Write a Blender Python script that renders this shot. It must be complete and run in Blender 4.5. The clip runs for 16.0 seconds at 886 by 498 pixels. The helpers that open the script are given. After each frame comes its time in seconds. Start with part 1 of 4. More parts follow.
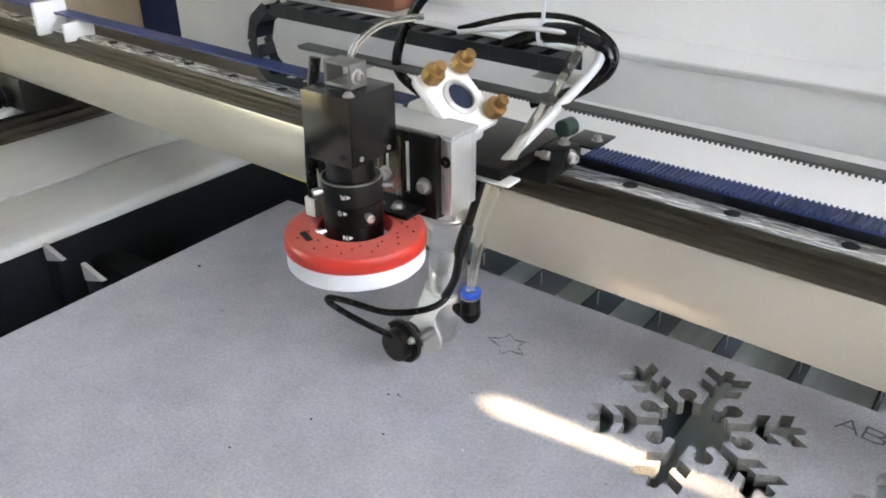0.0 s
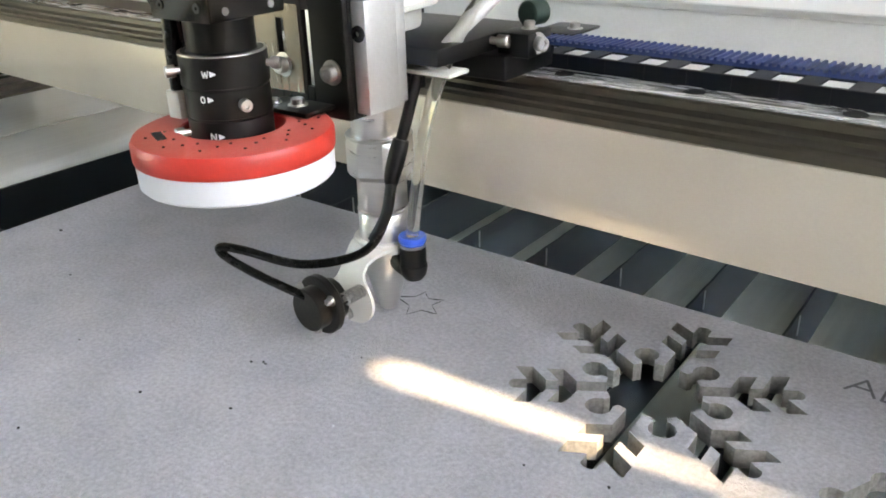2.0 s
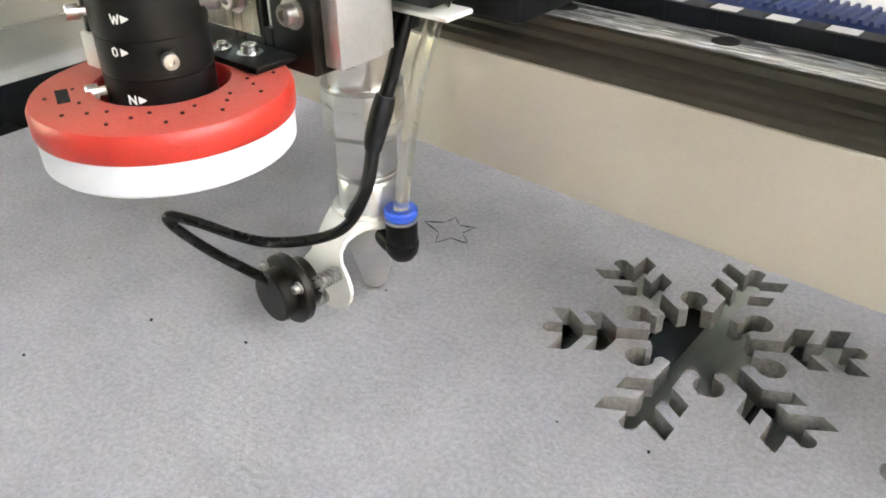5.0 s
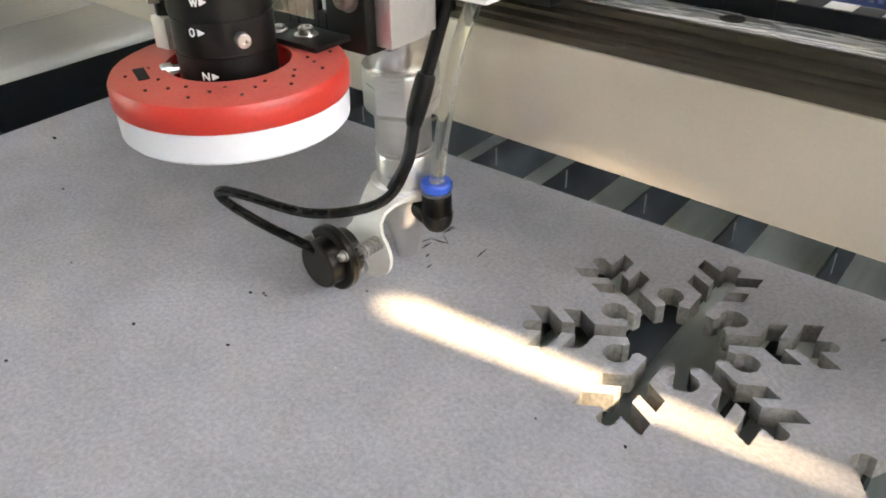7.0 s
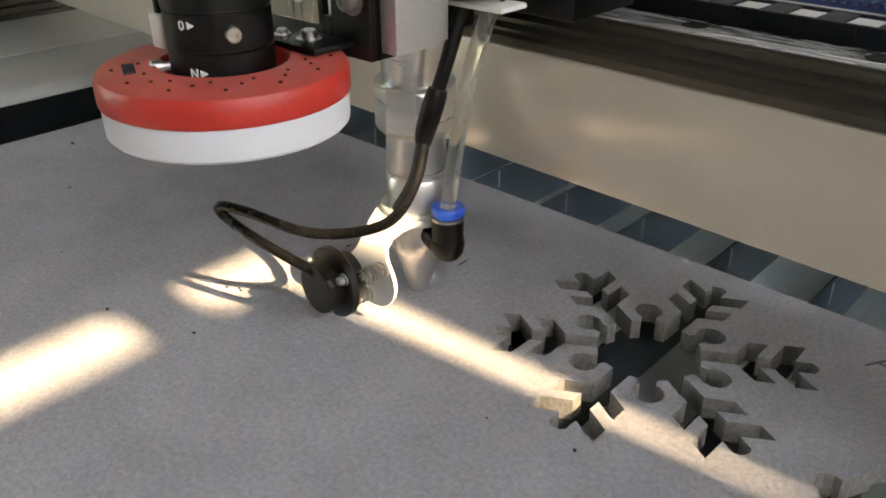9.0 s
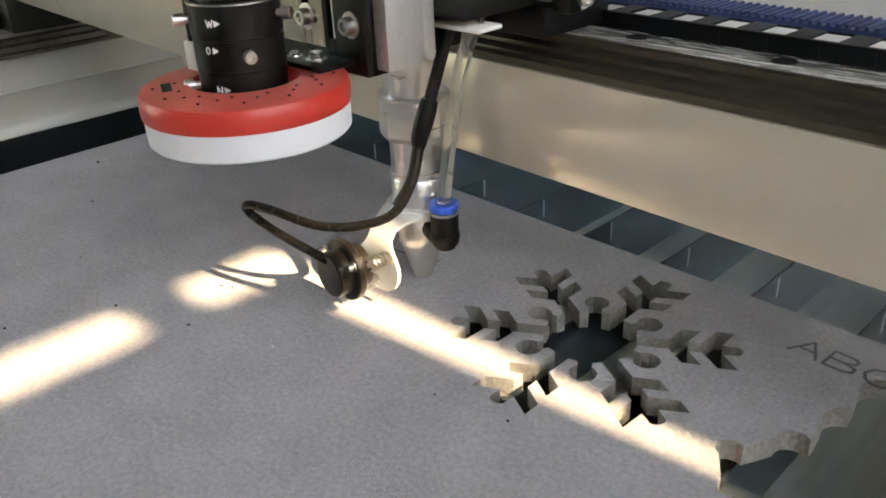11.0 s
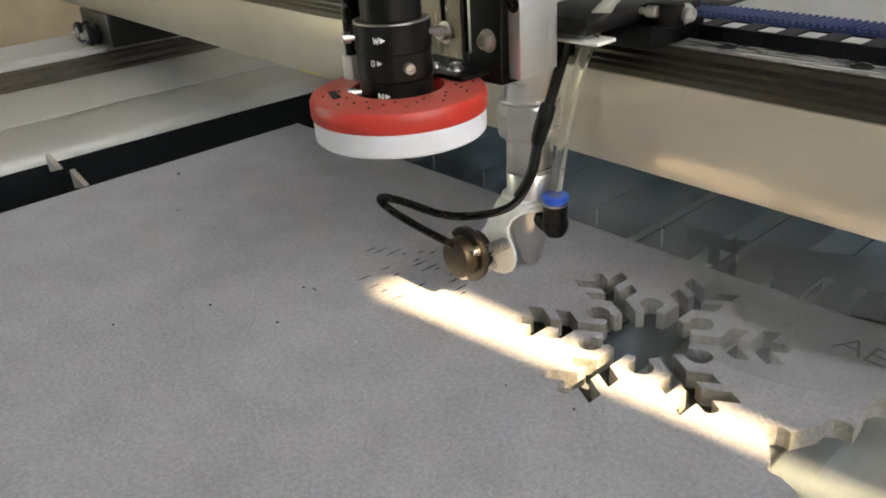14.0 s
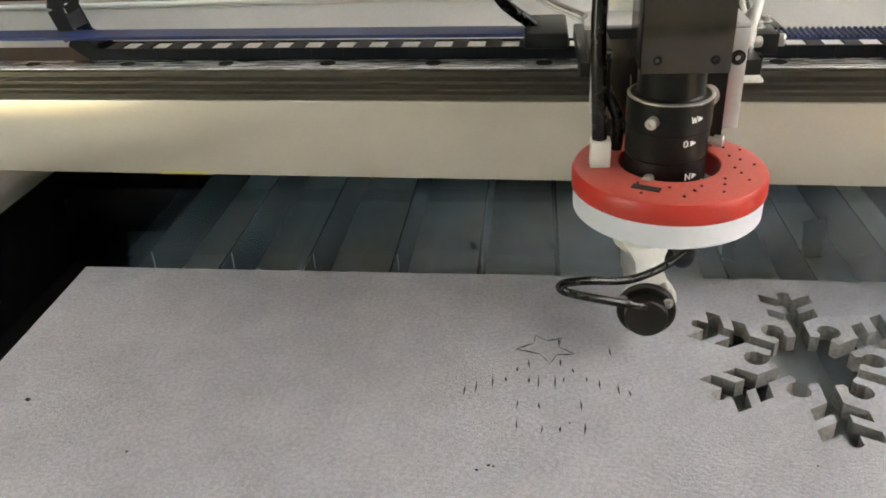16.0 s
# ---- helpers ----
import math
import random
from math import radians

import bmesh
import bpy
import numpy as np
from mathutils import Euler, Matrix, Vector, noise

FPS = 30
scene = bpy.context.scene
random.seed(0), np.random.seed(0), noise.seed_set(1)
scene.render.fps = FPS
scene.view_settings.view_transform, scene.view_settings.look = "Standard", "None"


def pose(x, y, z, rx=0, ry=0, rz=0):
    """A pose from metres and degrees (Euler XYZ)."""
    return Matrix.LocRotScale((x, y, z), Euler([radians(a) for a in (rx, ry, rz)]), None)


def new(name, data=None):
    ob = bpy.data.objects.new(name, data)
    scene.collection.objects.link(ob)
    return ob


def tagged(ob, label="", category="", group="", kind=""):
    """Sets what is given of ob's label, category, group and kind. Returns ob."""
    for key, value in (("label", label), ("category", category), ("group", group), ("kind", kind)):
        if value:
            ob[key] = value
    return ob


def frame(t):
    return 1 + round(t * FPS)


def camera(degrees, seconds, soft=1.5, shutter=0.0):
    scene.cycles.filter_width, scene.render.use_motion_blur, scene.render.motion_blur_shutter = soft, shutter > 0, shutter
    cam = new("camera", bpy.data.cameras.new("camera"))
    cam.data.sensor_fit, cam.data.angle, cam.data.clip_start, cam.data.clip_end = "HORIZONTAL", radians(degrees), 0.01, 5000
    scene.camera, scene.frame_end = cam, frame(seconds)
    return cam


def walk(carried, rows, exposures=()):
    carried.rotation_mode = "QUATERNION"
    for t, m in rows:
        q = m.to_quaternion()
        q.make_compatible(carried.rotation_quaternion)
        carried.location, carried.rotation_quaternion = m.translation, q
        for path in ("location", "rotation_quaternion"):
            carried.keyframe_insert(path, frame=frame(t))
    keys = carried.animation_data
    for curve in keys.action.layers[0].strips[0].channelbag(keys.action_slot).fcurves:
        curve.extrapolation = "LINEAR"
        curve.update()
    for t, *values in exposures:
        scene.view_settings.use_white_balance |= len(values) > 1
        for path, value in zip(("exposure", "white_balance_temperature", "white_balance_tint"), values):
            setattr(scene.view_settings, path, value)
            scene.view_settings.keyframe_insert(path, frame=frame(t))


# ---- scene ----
cam = camera(57.08, 16.0, soft=1.8)
# seconds, x, y, z, tilt, lean, turn
PATH = [
    (0.0, 0.1043, -0.3879, 0.3160, 61.99, 0.22, 36.47),
    (0.5, 0.0655, -0.3245, 0.2410, 62.65, -0.31, 35.13),
    (1.0, 0.0845, -0.3032, 0.2154, 64.72, 0.21, 35.58),
    (1.5, 0.1036, -0.2897, 0.2042, 65.50, 0.94, 36.17),
    (2.0, 0.1069, -0.2888, 0.2060, 65.19, 1.50, 36.58),
    (2.5, 0.1033, -0.2840, 0.2036, 63.32, 0.87, 37.32),
    (3.0, 0.0935, -0.2712, 0.2045, 59.77, 0.21, 38.37),
    (3.5, 0.0848, -0.2590, 0.2028, 58.17, 0.63, 39.94),
    (4.0, 0.0829, -0.2545, 0.2038, 58.12, 1.17, 40.32),
    (4.5, 0.0835, -0.2626, 0.2051, 57.88, 0.77, 39.74),
    (7.0, 0.0887, -0.2625, 0.2089, 57.62, 0.86, 38.11),
    (7.5, 0.0952, -0.2603, 0.2060, 57.73, 0.82, 38.00),
    (8.0, 0.1005, -0.2563, 0.2029, 58.12, 0.50, 38.13),
    (8.5, 0.1076, -0.2527, 0.1950, 59.68, 0.26, 39.57),
    (9.0, 0.1205, -0.2482, 0.1866, 61.78, 0.27, 42.77),
    (9.5, 0.1475, -0.2535, 0.1827, 62.24, 1.34, 44.65),
    (10.0, 0.1601, -0.2497, 0.1904, 62.62, 2.65, 45.14),
    (12.5, 0.1809, -0.2584, 0.1991, 64.05, 1.29, 46.00),
    (13.0, 0.1809, -0.2661, 0.2027, 64.32, 1.11, 46.51),
    (13.5, 0.1828, -0.2725, 0.2125, 64.19, 1.74, 47.24),
    (14.0, 0.1853, -0.2826, 0.2118, 63.69, 3.42, 47.60),
    (14.5, 0.1781, -0.2965, 0.2186, 63.84, 3.42, 44.44),
    (15.0, 0.0936, -0.3492, 0.2338, 63.24, 2.62, 32.42),
    (15.5, -0.0345, -0.3882, 0.2566, 62.34, 2.56, 18.14),
    (16.0, -0.1402, -0.3436, 0.2526, 61.02, 2.58, 5.71),
]
# seconds, travel of the cutting head along the beam, travel of the beam
TRAVEL = [
    (0.0, 0.0000, -0.0000),
    (0.5, 0.0073, -0.0063),
    (1.0, 0.0173, 0.0116),
    (1.5, 0.0150, -0.0045),
    (2.0, 0.0276, 0.0049),
    (2.5, 0.0179, -0.0139),
    (3.0, 0.0285, -0.0187),
    (3.5, 0.0184, -0.0308),
    (4.0, 0.0299, -0.0341),
    (4.5, 0.0383, -0.0389),
    (7.0, 0.0438, -0.0060),
    (7.5, 0.0468, 0.0073),
    (8.0, 0.0587, -0.0036),
    (8.5, 0.0672, -0.0088),
    (9.0, 0.0711, -0.0138),
    (9.5, 0.0787, -0.0137),
    (10.0, 0.0888, -0.0092),
    (12.5, 0.0553, 0.0173),
    (13.0, 0.0549, 0.0246),
    (13.5, 0.0614, 0.0331),
    (14.0, 0.0809, 0.0316),
    (14.5, 0.0768, 0.0395),
    (15.0, 0.0928, 0.0424),
    (15.5, 0.0911, 0.0599),
    (16.0, 0.0863, 0.0670),
]
walk(cam, [(t, pose(x, y, z, a, b, c)) for t, x, y, z, a, b, c in PATH],
     exposures=[(0.0, 3.45, 7900, 7), (0.5, 3.5, 8100, 7), (3.0, 3.57, 8300, 7), (4.0, 3.85, 9000, 7), (4.5, 3.85, 9000, 7), (7.0, 3.4, 8900, 8), (7.5, 3.45, 8900, 8), (8.0, 3.35, 8800, 8), (8.5, 3.2, 8800, 8), (9.0, 2.6, 8800, 8), (9.5, 2.77, 8500, 8), (10.2, 2.82, 8500, 7), (12.5, 2.47, 8900, 6), (13.5, 2.47, 9000, 6), (14.0, 2.75, 9100, 6), (14.5, 3.2, 9800, 7), (15.5, 3.5, 9800, 7), (16.0, 3.35, 9800, 8)])

# ---- light ----
SUN_TO = Vector((-1.0, -0.05, -0.75)).normalized()
world = bpy.data.worlds.new("sky")
scene.world = world
world.use_nodes = True
wn = world.node_tree.nodes
sky = wn.new("ShaderNodeTexSky")
sky.sky_type = "NISHITA"
sky.sun_disc = False
sky.sun_elevation = radians(35)
sky.sun_rotation = radians(83)
world.node_tree.links.new(sky.outputs[0], wn["Background"].inputs[0])
wn["Background"].inputs[1].default_value = 0.14
sun = new("sun", bpy.data.lights.new("sun", "SUN"))
sun.data.energy = 5.0
sun.data.angle = radians(0.35)
sun.data.color = (1.0, 0.83, 0.62)
sun.rotation_euler = SUN_TO.to_track_quat("-Z", "Y").to_euler()


# ---- materials ----
def material(name, color, rough=0.5, metal=0.0, grain=0.0, scale=200.0, bump=0.0, bump_scale=None,
             stretch=(1, 1, 1), sharp=(0.3, 0.7), detail=6.0, stain=0.0, stain_scale=12.0, coat=0.0, transmission=0.0, fuzz=0.5, depth=0.001, shine=0.5):
    mat = bpy.data.materials.new(name)
    mat.use_nodes = True
    nt = mat.node_tree
    bsdf = nt.nodes["Principled BSDF"]
    bsdf.inputs["Base Color"].default_value = (*color, 1)
    bsdf.inputs["Roughness"].default_value = rough
    bsdf.inputs["Metallic"].default_value = metal
    bsdf.inputs["Coat Weight"].default_value = coat
    bsdf.inputs["Specular IOR Level"].default_value = shine
    bsdf.inputs["Transmission Weight"].default_value = transmission
    tc = nt.nodes.new("ShaderNodeTexCoord")
    mp = nt.nodes.new("ShaderNodeMapping")
    mp.inputs["Scale"].default_value = stretch
    nt.links.new(tc.outputs["Object"], mp.inputs["Vector"])

    def noise_node(s, detail=6.0):
        n = nt.nodes.new("ShaderNodeTexNoise")
        n.inputs["Roughness"].default_value = fuzz
        n.inputs["Scale"].default_value = s
        n.inputs["Detail"].default_value = detail
        nt.links.new(mp.outputs[0], n.inputs["Vector"])
        return n

    def mix(a_socket, a_color, factor, amount, ends=(0.3, 0.7)):
        m = nt.nodes.new("ShaderNodeMix")
        m.data_type = "RGBA"
        m.blend_type = "MULTIPLY"
        m.inputs[0].default_value = amount
        ramp = nt.nodes.new("ShaderNodeValToRGB")
        ramp.color_ramp.elements[0].position, ramp.color_ramp.elements[1].position = ends
        ramp.color_ramp.elements[0].color = (0.25, 0.25, 0.25, 1)
        nt.links.new(factor, ramp.inputs[0])
        if a_socket:
            nt.links.new(a_socket, m.inputs[6])
        else:
            m.inputs[6].default_value = (*a_color, 1)
        nt.links.new(ramp.outputs[0], m.inputs[7])
        return m.outputs[2]

    out = None
    if grain:
        g = noise_node(scale, detail)
        out = mix(out, color, g.outputs[0], grain, sharp)
    if stain:
        s = noise_node(stain_scale, 4.0)
        out = mix(out, color, s.outputs[0], stain)
    if out:
        nt.links.new(out, bsdf.inputs["Base Color"])
    if bump:
        b = nt.nodes.new("ShaderNodeBump")
        b.inputs["Strength"].default_value = bump
        b.inputs["Distance"].default_value = depth
        n = noise_node(bump_scale or scale, detail)
        nt.links.new(n.outputs[0], b.inputs["Height"])
        nt.links.new(b.outputs[0], bsdf.inputs["Normal"])
        r = nt.nodes.new("ShaderNodeMapRange")
        r.inputs[3].default_value, r.inputs[4].default_value = max(0.02, rough - 0.08), min(1, rough + 0.08)
        nt.links.new(n.outputs[0], r.inputs[0])
        nt.links.new(r.outputs[0], bsdf.inputs["Roughness"])
    return mat


FELT = material("grey_felt", (0.60, 0.588, 0.618), 0.95, grain=0.42, scale=470, sharp=(0.34, 0.68), detail=7.0, fuzz=0.70, bump=1.0, bump_scale=480, depth=0.0014, stain=0.26, stain_scale=22)
FELT_CUT = material("felt_cut_edge", (0.40, 0.38, 0.35), 0.95, grain=0.5, scale=500, bump=0.6, stain=0.4, stain_scale=60)
CHAR_AND_HOLE = material("char_and_hole_black", (0.012, 0.011, 0.011), 0.9, grain=0.3, scale=900)
CREAM = material("cream_powder_coat", (0.70, 0.63, 0.52), 0.22, 0.30, grain=0.05, scale=900, bump=0.02, bump_scale=60, stain=0.12, stain_scale=14)
RAIL = material("oiled_steel_rail", (0.110, 0.097, 0.074), 0.36, 0.55, grain=0.35, scale=300, stretch=(0.03, 1, 1), bump=0.15, stain=0.3, stain_scale=30)
RAIL_TOP = material("ground_steel", (0.90, 0.90, 0.88), 0.27, 0.6, grain=0.15, scale=500, stretch=(0.1, 1, 1), bump=0.2, stain=0.3, stain_scale=90)
ALU = material("brushed_aluminium", (0.68, 0.67, 0.65), 0.38, 0.85, grain=0.15, scale=400, stretch=(0.05, 1, 1), bump=0.12, stain=0.15, stain_scale=25)
ALU_TUBE = material("turned_aluminium", (0.78, 0.76, 0.73), 0.30, 0.9, grain=0.12, scale=600, stretch=(0.1, 0.1, 1), bump=0.1, stain=0.2, stain_scale=40)
ALU_PLATE = material("satin_aluminium_plate", (0.66, 0.65, 0.63), 0.40, 0.7, grain=0.1, scale=500, bump=0.1, stain=0.1, stain_scale=40)
BLACK_ANOD = material("black_anodised_aluminium", (0.008, 0.0076, 0.0072), 0.36, 0.0, grain=0.3, scale=700, bump=0.06, stain=0.4, stain_scale=50, shine=0.3)
BLACK_BOX = material("black_painted_steel_sheet", (0.012, 0.011, 0.010), 0.22, 0.0, grain=0.05, scale=900, stain=0.15, stain_scale=40, shine=0.4)
BLACK_PLASTIC = material("black_plastic", (0.006, 0.006, 0.007), 0.40, grain=0.3, scale=400, bump=0.12, stain=0.3, stain_scale=60, shine=0.28)
BLACK_RUBBER = material("black_cable_sheath", (0.005, 0.005, 0.005), 0.26, grain=0.2, scale=300, bump=0.03, shine=0.4)
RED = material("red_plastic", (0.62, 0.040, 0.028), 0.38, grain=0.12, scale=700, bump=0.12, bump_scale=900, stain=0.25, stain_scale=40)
# upward faces take a paler pinkish red, broken up by noise
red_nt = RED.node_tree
geo, sep, up_ramp, top_noise, top_mul, top_mix = (red_nt.nodes.new(k) for k in ("ShaderNodeNewGeometry", "ShaderNodeSeparateXYZ", "ShaderNodeMapRange", "ShaderNodeTexNoise", "ShaderNodeMath", "ShaderNodeMix"))
top_noise.inputs["Scale"].default_value, top_noise.inputs["Detail"].default_value = 90.0, 5.0
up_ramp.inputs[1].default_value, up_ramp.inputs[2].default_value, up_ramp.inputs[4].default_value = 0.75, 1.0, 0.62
top_mul.operation, top_mix.data_type = "MULTIPLY", "RGBA"
top_mix.inputs[7].default_value = (0.55, 0.24, 0.19, 1)
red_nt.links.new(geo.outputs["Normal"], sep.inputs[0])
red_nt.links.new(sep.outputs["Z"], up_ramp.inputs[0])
red_nt.links.new(up_ramp.outputs[0], top_mul.inputs[0])
red_nt.links.new(top_noise.outputs[0], top_mul.inputs[1])
red_nt.links.new(top_mul.outputs[0], top_mix.inputs[0])
red_nt.links.new(red_nt.nodes["Principled BSDF"].inputs["Base Color"].links[0].from_socket, top_mix.inputs[6])
red_nt.links.new(top_mix.outputs[2], red_nt.nodes["Principled BSDF"].inputs["Base Color"])
WHITE_DIFF = material("frosted_white_plastic", (0.72, 0.73, 0.75), 0.35, grain=0.03, scale=500, bump=0.05, stain=0.06, stain_scale=30)
STEEL = material("bright_steel", (0.60, 0.58, 0.55), 0.32, 1.0, grain=0.2, scale=900, bump=0.1)
BRASS = material("brass", (0.46, 0.27, 0.11), 0.40, 0.8, grain=0.2, scale=600, bump=0.15, stain=0.3, stain_scale=80)
BRONZE = material("dark_bronze_housing", (0.016, 0.013, 0.010), 0.34, 0.35, grain=0.3, scale=700, bump=0.15, stain=0.3, stain_scale=90)
WHITE_PAINT = material("white_painted_bracket", (0.80, 0.78, 0.72), 0.45, grain=0.06, scale=500, bump=0.1, stain=0.12, stain_scale=60)
BLUE = material("blue_plastic", (0.02, 0.10, 0.55), 0.32, grain=0.1, scale=500, bump=0.05)
BELT = material("blue_timing_belt", (0.015, 0.038, 0.145), 0.45, grain=0.25, scale=500, bump=0.2, stain=0.3, stain_scale=40)
BELT_BACK = material("grey_belt_back", (0.07, 0.075, 0.07), 0.6, grain=0.25, scale=500, bump=0.2, stain=0.3, stain_scale=40)
CHAIN = material("black_nylon_chain", (0.004, 0.006, 0.012), 0.55, grain=0.3, scale=400, bump=0.1, stain=0.3, stain_scale=60, shine=0.3)
SLAT = material("dusty_pale_plate", (0.68, 0.72, 0.64), 0.5, 0.2, grain=0.25, scale=200, stretch=(1, 0.08, 1), bump=0.2, stain=0.4, stain_scale=20)
BLADE_BLACK = material("near_black_blade_steel", (0.014, 0.018, 0.022), 0.7, 0.1, grain=0.3, scale=300, bump=0.2, stain=0.4, stain_scale=25)
PIT = material("near_black_machine_bed", (0.010, 0.013, 0.016), 0.9, grain=0.3, scale=120, bump=0.2, stain=0.4, stain_scale=8, shine=0.2)
GREY_PAINT = material("grey_painted_steel", (0.62, 0.61, 0.58), 0.45, grain=0.08, scale=500, bump=0.1, stain=0.15, stain_scale=10)
WALL_WHITE = material("off_white_painted_steel", (0.80, 0.78, 0.75), 0.5, grain=0.05, scale=400, bump=0.08, stain=0.12, stain_scale=6)
HOSE = material("clear_pneumatic_hose", (0.93, 0.92, 0.84), 0.08, grain=0.04, scale=300, transmission=0.93)
EXTRUSION = material("satin_aluminium_extrusion", (0.60, 0.60, 0.56), 0.46, 0.35, grain=0.12, scale=300, stretch=(1, 0.02, 1), bump=0.06, stain=0.12, stain_scale=12)
WIRE_GREY = material("pale_grey_hose", (0.58, 0.57, 0.54), 0.35, grain=0.06, scale=300, bump=0.05)
INK = material("white_marking_ink", (0.80, 0.80, 0.78), 0.5)
MIRROR = material("mirror_glass", (0.05, 0.07, 0.12), 0.05, 1.0)
# sheet for the added light screen out of view
FROSTED = material("frosted_gobo_sheet", (0.80, 0.80, 0.78), 0.6, grain=0.05, scale=200, stain=0.08, stain_scale=3)


def let_light_through(mat, shader, color, amount):
    """Mix a see-through shader over the surface of a thin sheet."""
    nt = mat.node_tree
    mix, extra = nt.nodes.new("ShaderNodeMixShader"), nt.nodes.new(shader)
    extra.inputs[0].default_value = (*color, 1)
    mix.inputs[0].default_value = amount
    nt.links.new(nt.nodes["Material Output"].inputs[0].links[0].from_socket, mix.inputs[1])
    nt.links.new(extra.outputs[0], mix.inputs[2])
    nt.links.new(mix.outputs[0], nt.nodes["Material Output"].inputs[0])


let_light_through(FROSTED, "ShaderNodeBsdfTranslucent", (0.70, 0.80, 1.0), 0.9)
ROOM = material("grey_plaster", (0.40, 0.40, 0.40), 0.85, grain=0.1, scale=60, bump=0.1, stain=0.2, stain_scale=2)
FLOOR = material("concrete_floor", (0.13, 0.13, 0.13), 0.7, grain=0.2, scale=30, bump=0.2, stain=0.3, stain_scale=2)


# ---- mesh helpers ----
def mesh_of(name, bm, mat, smooth=35):
    me = bpy.data.meshes.new(name)
    bmesh.ops.recalc_face_normals(bm, faces=bm.faces)
    bm.to_mesh(me)
    bm.free()
    me.materials.append(mat)
    if smooth:
        me.polygons.foreach_set("use_smooth", [True] * len(me.polygons))
        me.set_sharp_from_angle(angle=radians(smooth))
    return me


def part(name, bm, mat, parent, label="", smooth=35):
    ob = new(name, mesh_of(name, bm, mat, smooth))
    ob.parent = parent
    return tagged(ob, label)


def thing(name, label, category, group="", kind="", at=(0, 0, 0)):
    ob = new(name)
    ob.empty_display_size = 0.01
    ob.location = at
    return tagged(ob, label, category, group, kind)


def box(x0, x1, y0, y1, z0, z1, bevel=0.0008, bm=None, segments=2):
    bm = bm or bmesh.new()
    r = bmesh.ops.create_cube(bm, size=1)
    m = Matrix.Translation(((x0 + x1) / 2, (y0 + y1) / 2, (z0 + z1) / 2)) @ Matrix.Diagonal((x1 - x0, y1 - y0, z1 - z0, 1))
    bmesh.ops.transform(bm, matrix=m, verts=r["verts"])
    if bevel:
        es = list({e for v in r["verts"] for e in v.link_edges})
        bmesh.ops.bevel(bm, geom=es, offset=bevel, segments=segments, affect="EDGES", profile=0.5)
    return bm


def lathe(profile, n=48, m=None, bm=None, closed=False):
    """A solid of revolution round z from (radius, height) pairs."""
    bm = bm or bmesh.new()
    m = m or Matrix()
    rings = []
    for r, z in profile:
        if r < 1e-6:
            rings.append([bm.verts.new(m @ Vector((0, 0, z)))])
        else:
            rings.append([bm.verts.new(m @ Vector((r * math.cos(a), r * math.sin(a), z)))
                          for a in (2 * math.pi * i / n for i in range(n))])
    pairs = list(zip(rings, rings[1:])) + ([(rings[-1], rings[0])] if closed else [])
    for a, b in pairs:
        for i in range(n):
            j = (i + 1) % n
            vs = []
            for v in (a[i % len(a)], a[j % len(a)], b[j % len(b)], b[i % len(b)]):
                if v not in vs:
                    vs.append(v)
            if len(vs) > 2:
                bm.faces.new(vs)
    return bm


def along(p, direction):
    """A frame at p whose z axis points along direction."""
    return Matrix.Translation(p) @ Vector(direction).to_track_quat("Z", "Y").to_matrix().to_4x4()


def smooth_path(points, steps=10):
    pts = [Vector(p) for p in points]
    out = []
    for i in range(len(pts) - 1):
        a, b, c, d = pts[max(i - 1, 0)], pts[i], pts[i + 1], pts[min(i + 2, len(pts) - 1)]
        for k in range(steps):
            t = k / steps
            out.append(0.5 * ((2 * b) + (c - a) * t + (2 * a - 5 * b + 4 * c - d) * t * t + (3 * b - a - 3 * c + d) * t ** 3))
    return out + [pts[-1]]


def hose(points, radius, n=12, steps=10, bm=None, wobble=None):
    bm = bm or bmesh.new()
    pts = smooth_path(points, steps)
    up = Vector((0.13, 0.21, 0.97))
    rings = []
    for i, p in enumerate(pts):
        d = (pts[min(i + 1, len(pts) - 1)] - pts[max(i - 1, 0)]).normalized()
        s = d.cross(up).normalized()
        up = s.cross(d).normalized()
        r = radius if wobble is None else radius * wobble(i / (len(pts) - 1))
        rings.append([bm.verts.new(p + r * (math.cos(a) * s + math.sin(a) * up)) for a in (2 * math.pi * k / n for k in range(n))])
    for a, b in zip(rings, rings[1:]):
        for k in range(n):
            bm.faces.new((a[k], a[(k + 1) % n], b[(k + 1) % n], b[k]))
    bm.faces.new(rings[0])
    bm.faces.new(rings[-1][::-1])
    return bm


def socket_screw(p, direction, r=0.0032, h=0.003, bm=None):
    """A round-headed screw with a hexagon socket, its head standing out along direction."""
    bm = lathe([(r * 1.5, -0.0003), (r * 1.5, 0.0004), (r, 0.0005), (r, h - 0.0005), (r - 0.0005, h), (r * 0.55, h), (r * 0.5, h - 0.0016), (0, h - 0.0016)],
               20, along(p, direction), bm)
    return bm


def thumb_screw(p, direction, r=0.0022, h=0.006, bm=None):
    return lathe([(r * 0.6, 0), (r * 0.6, h * 0.4), (r, h * 0.42), (r, h * 0.95), (r - 0.0004, h), (r * 0.4, h), (r * 0.35, h - 0.001), (0, h - 0.001)],
                 16, along(p, direction), bm)


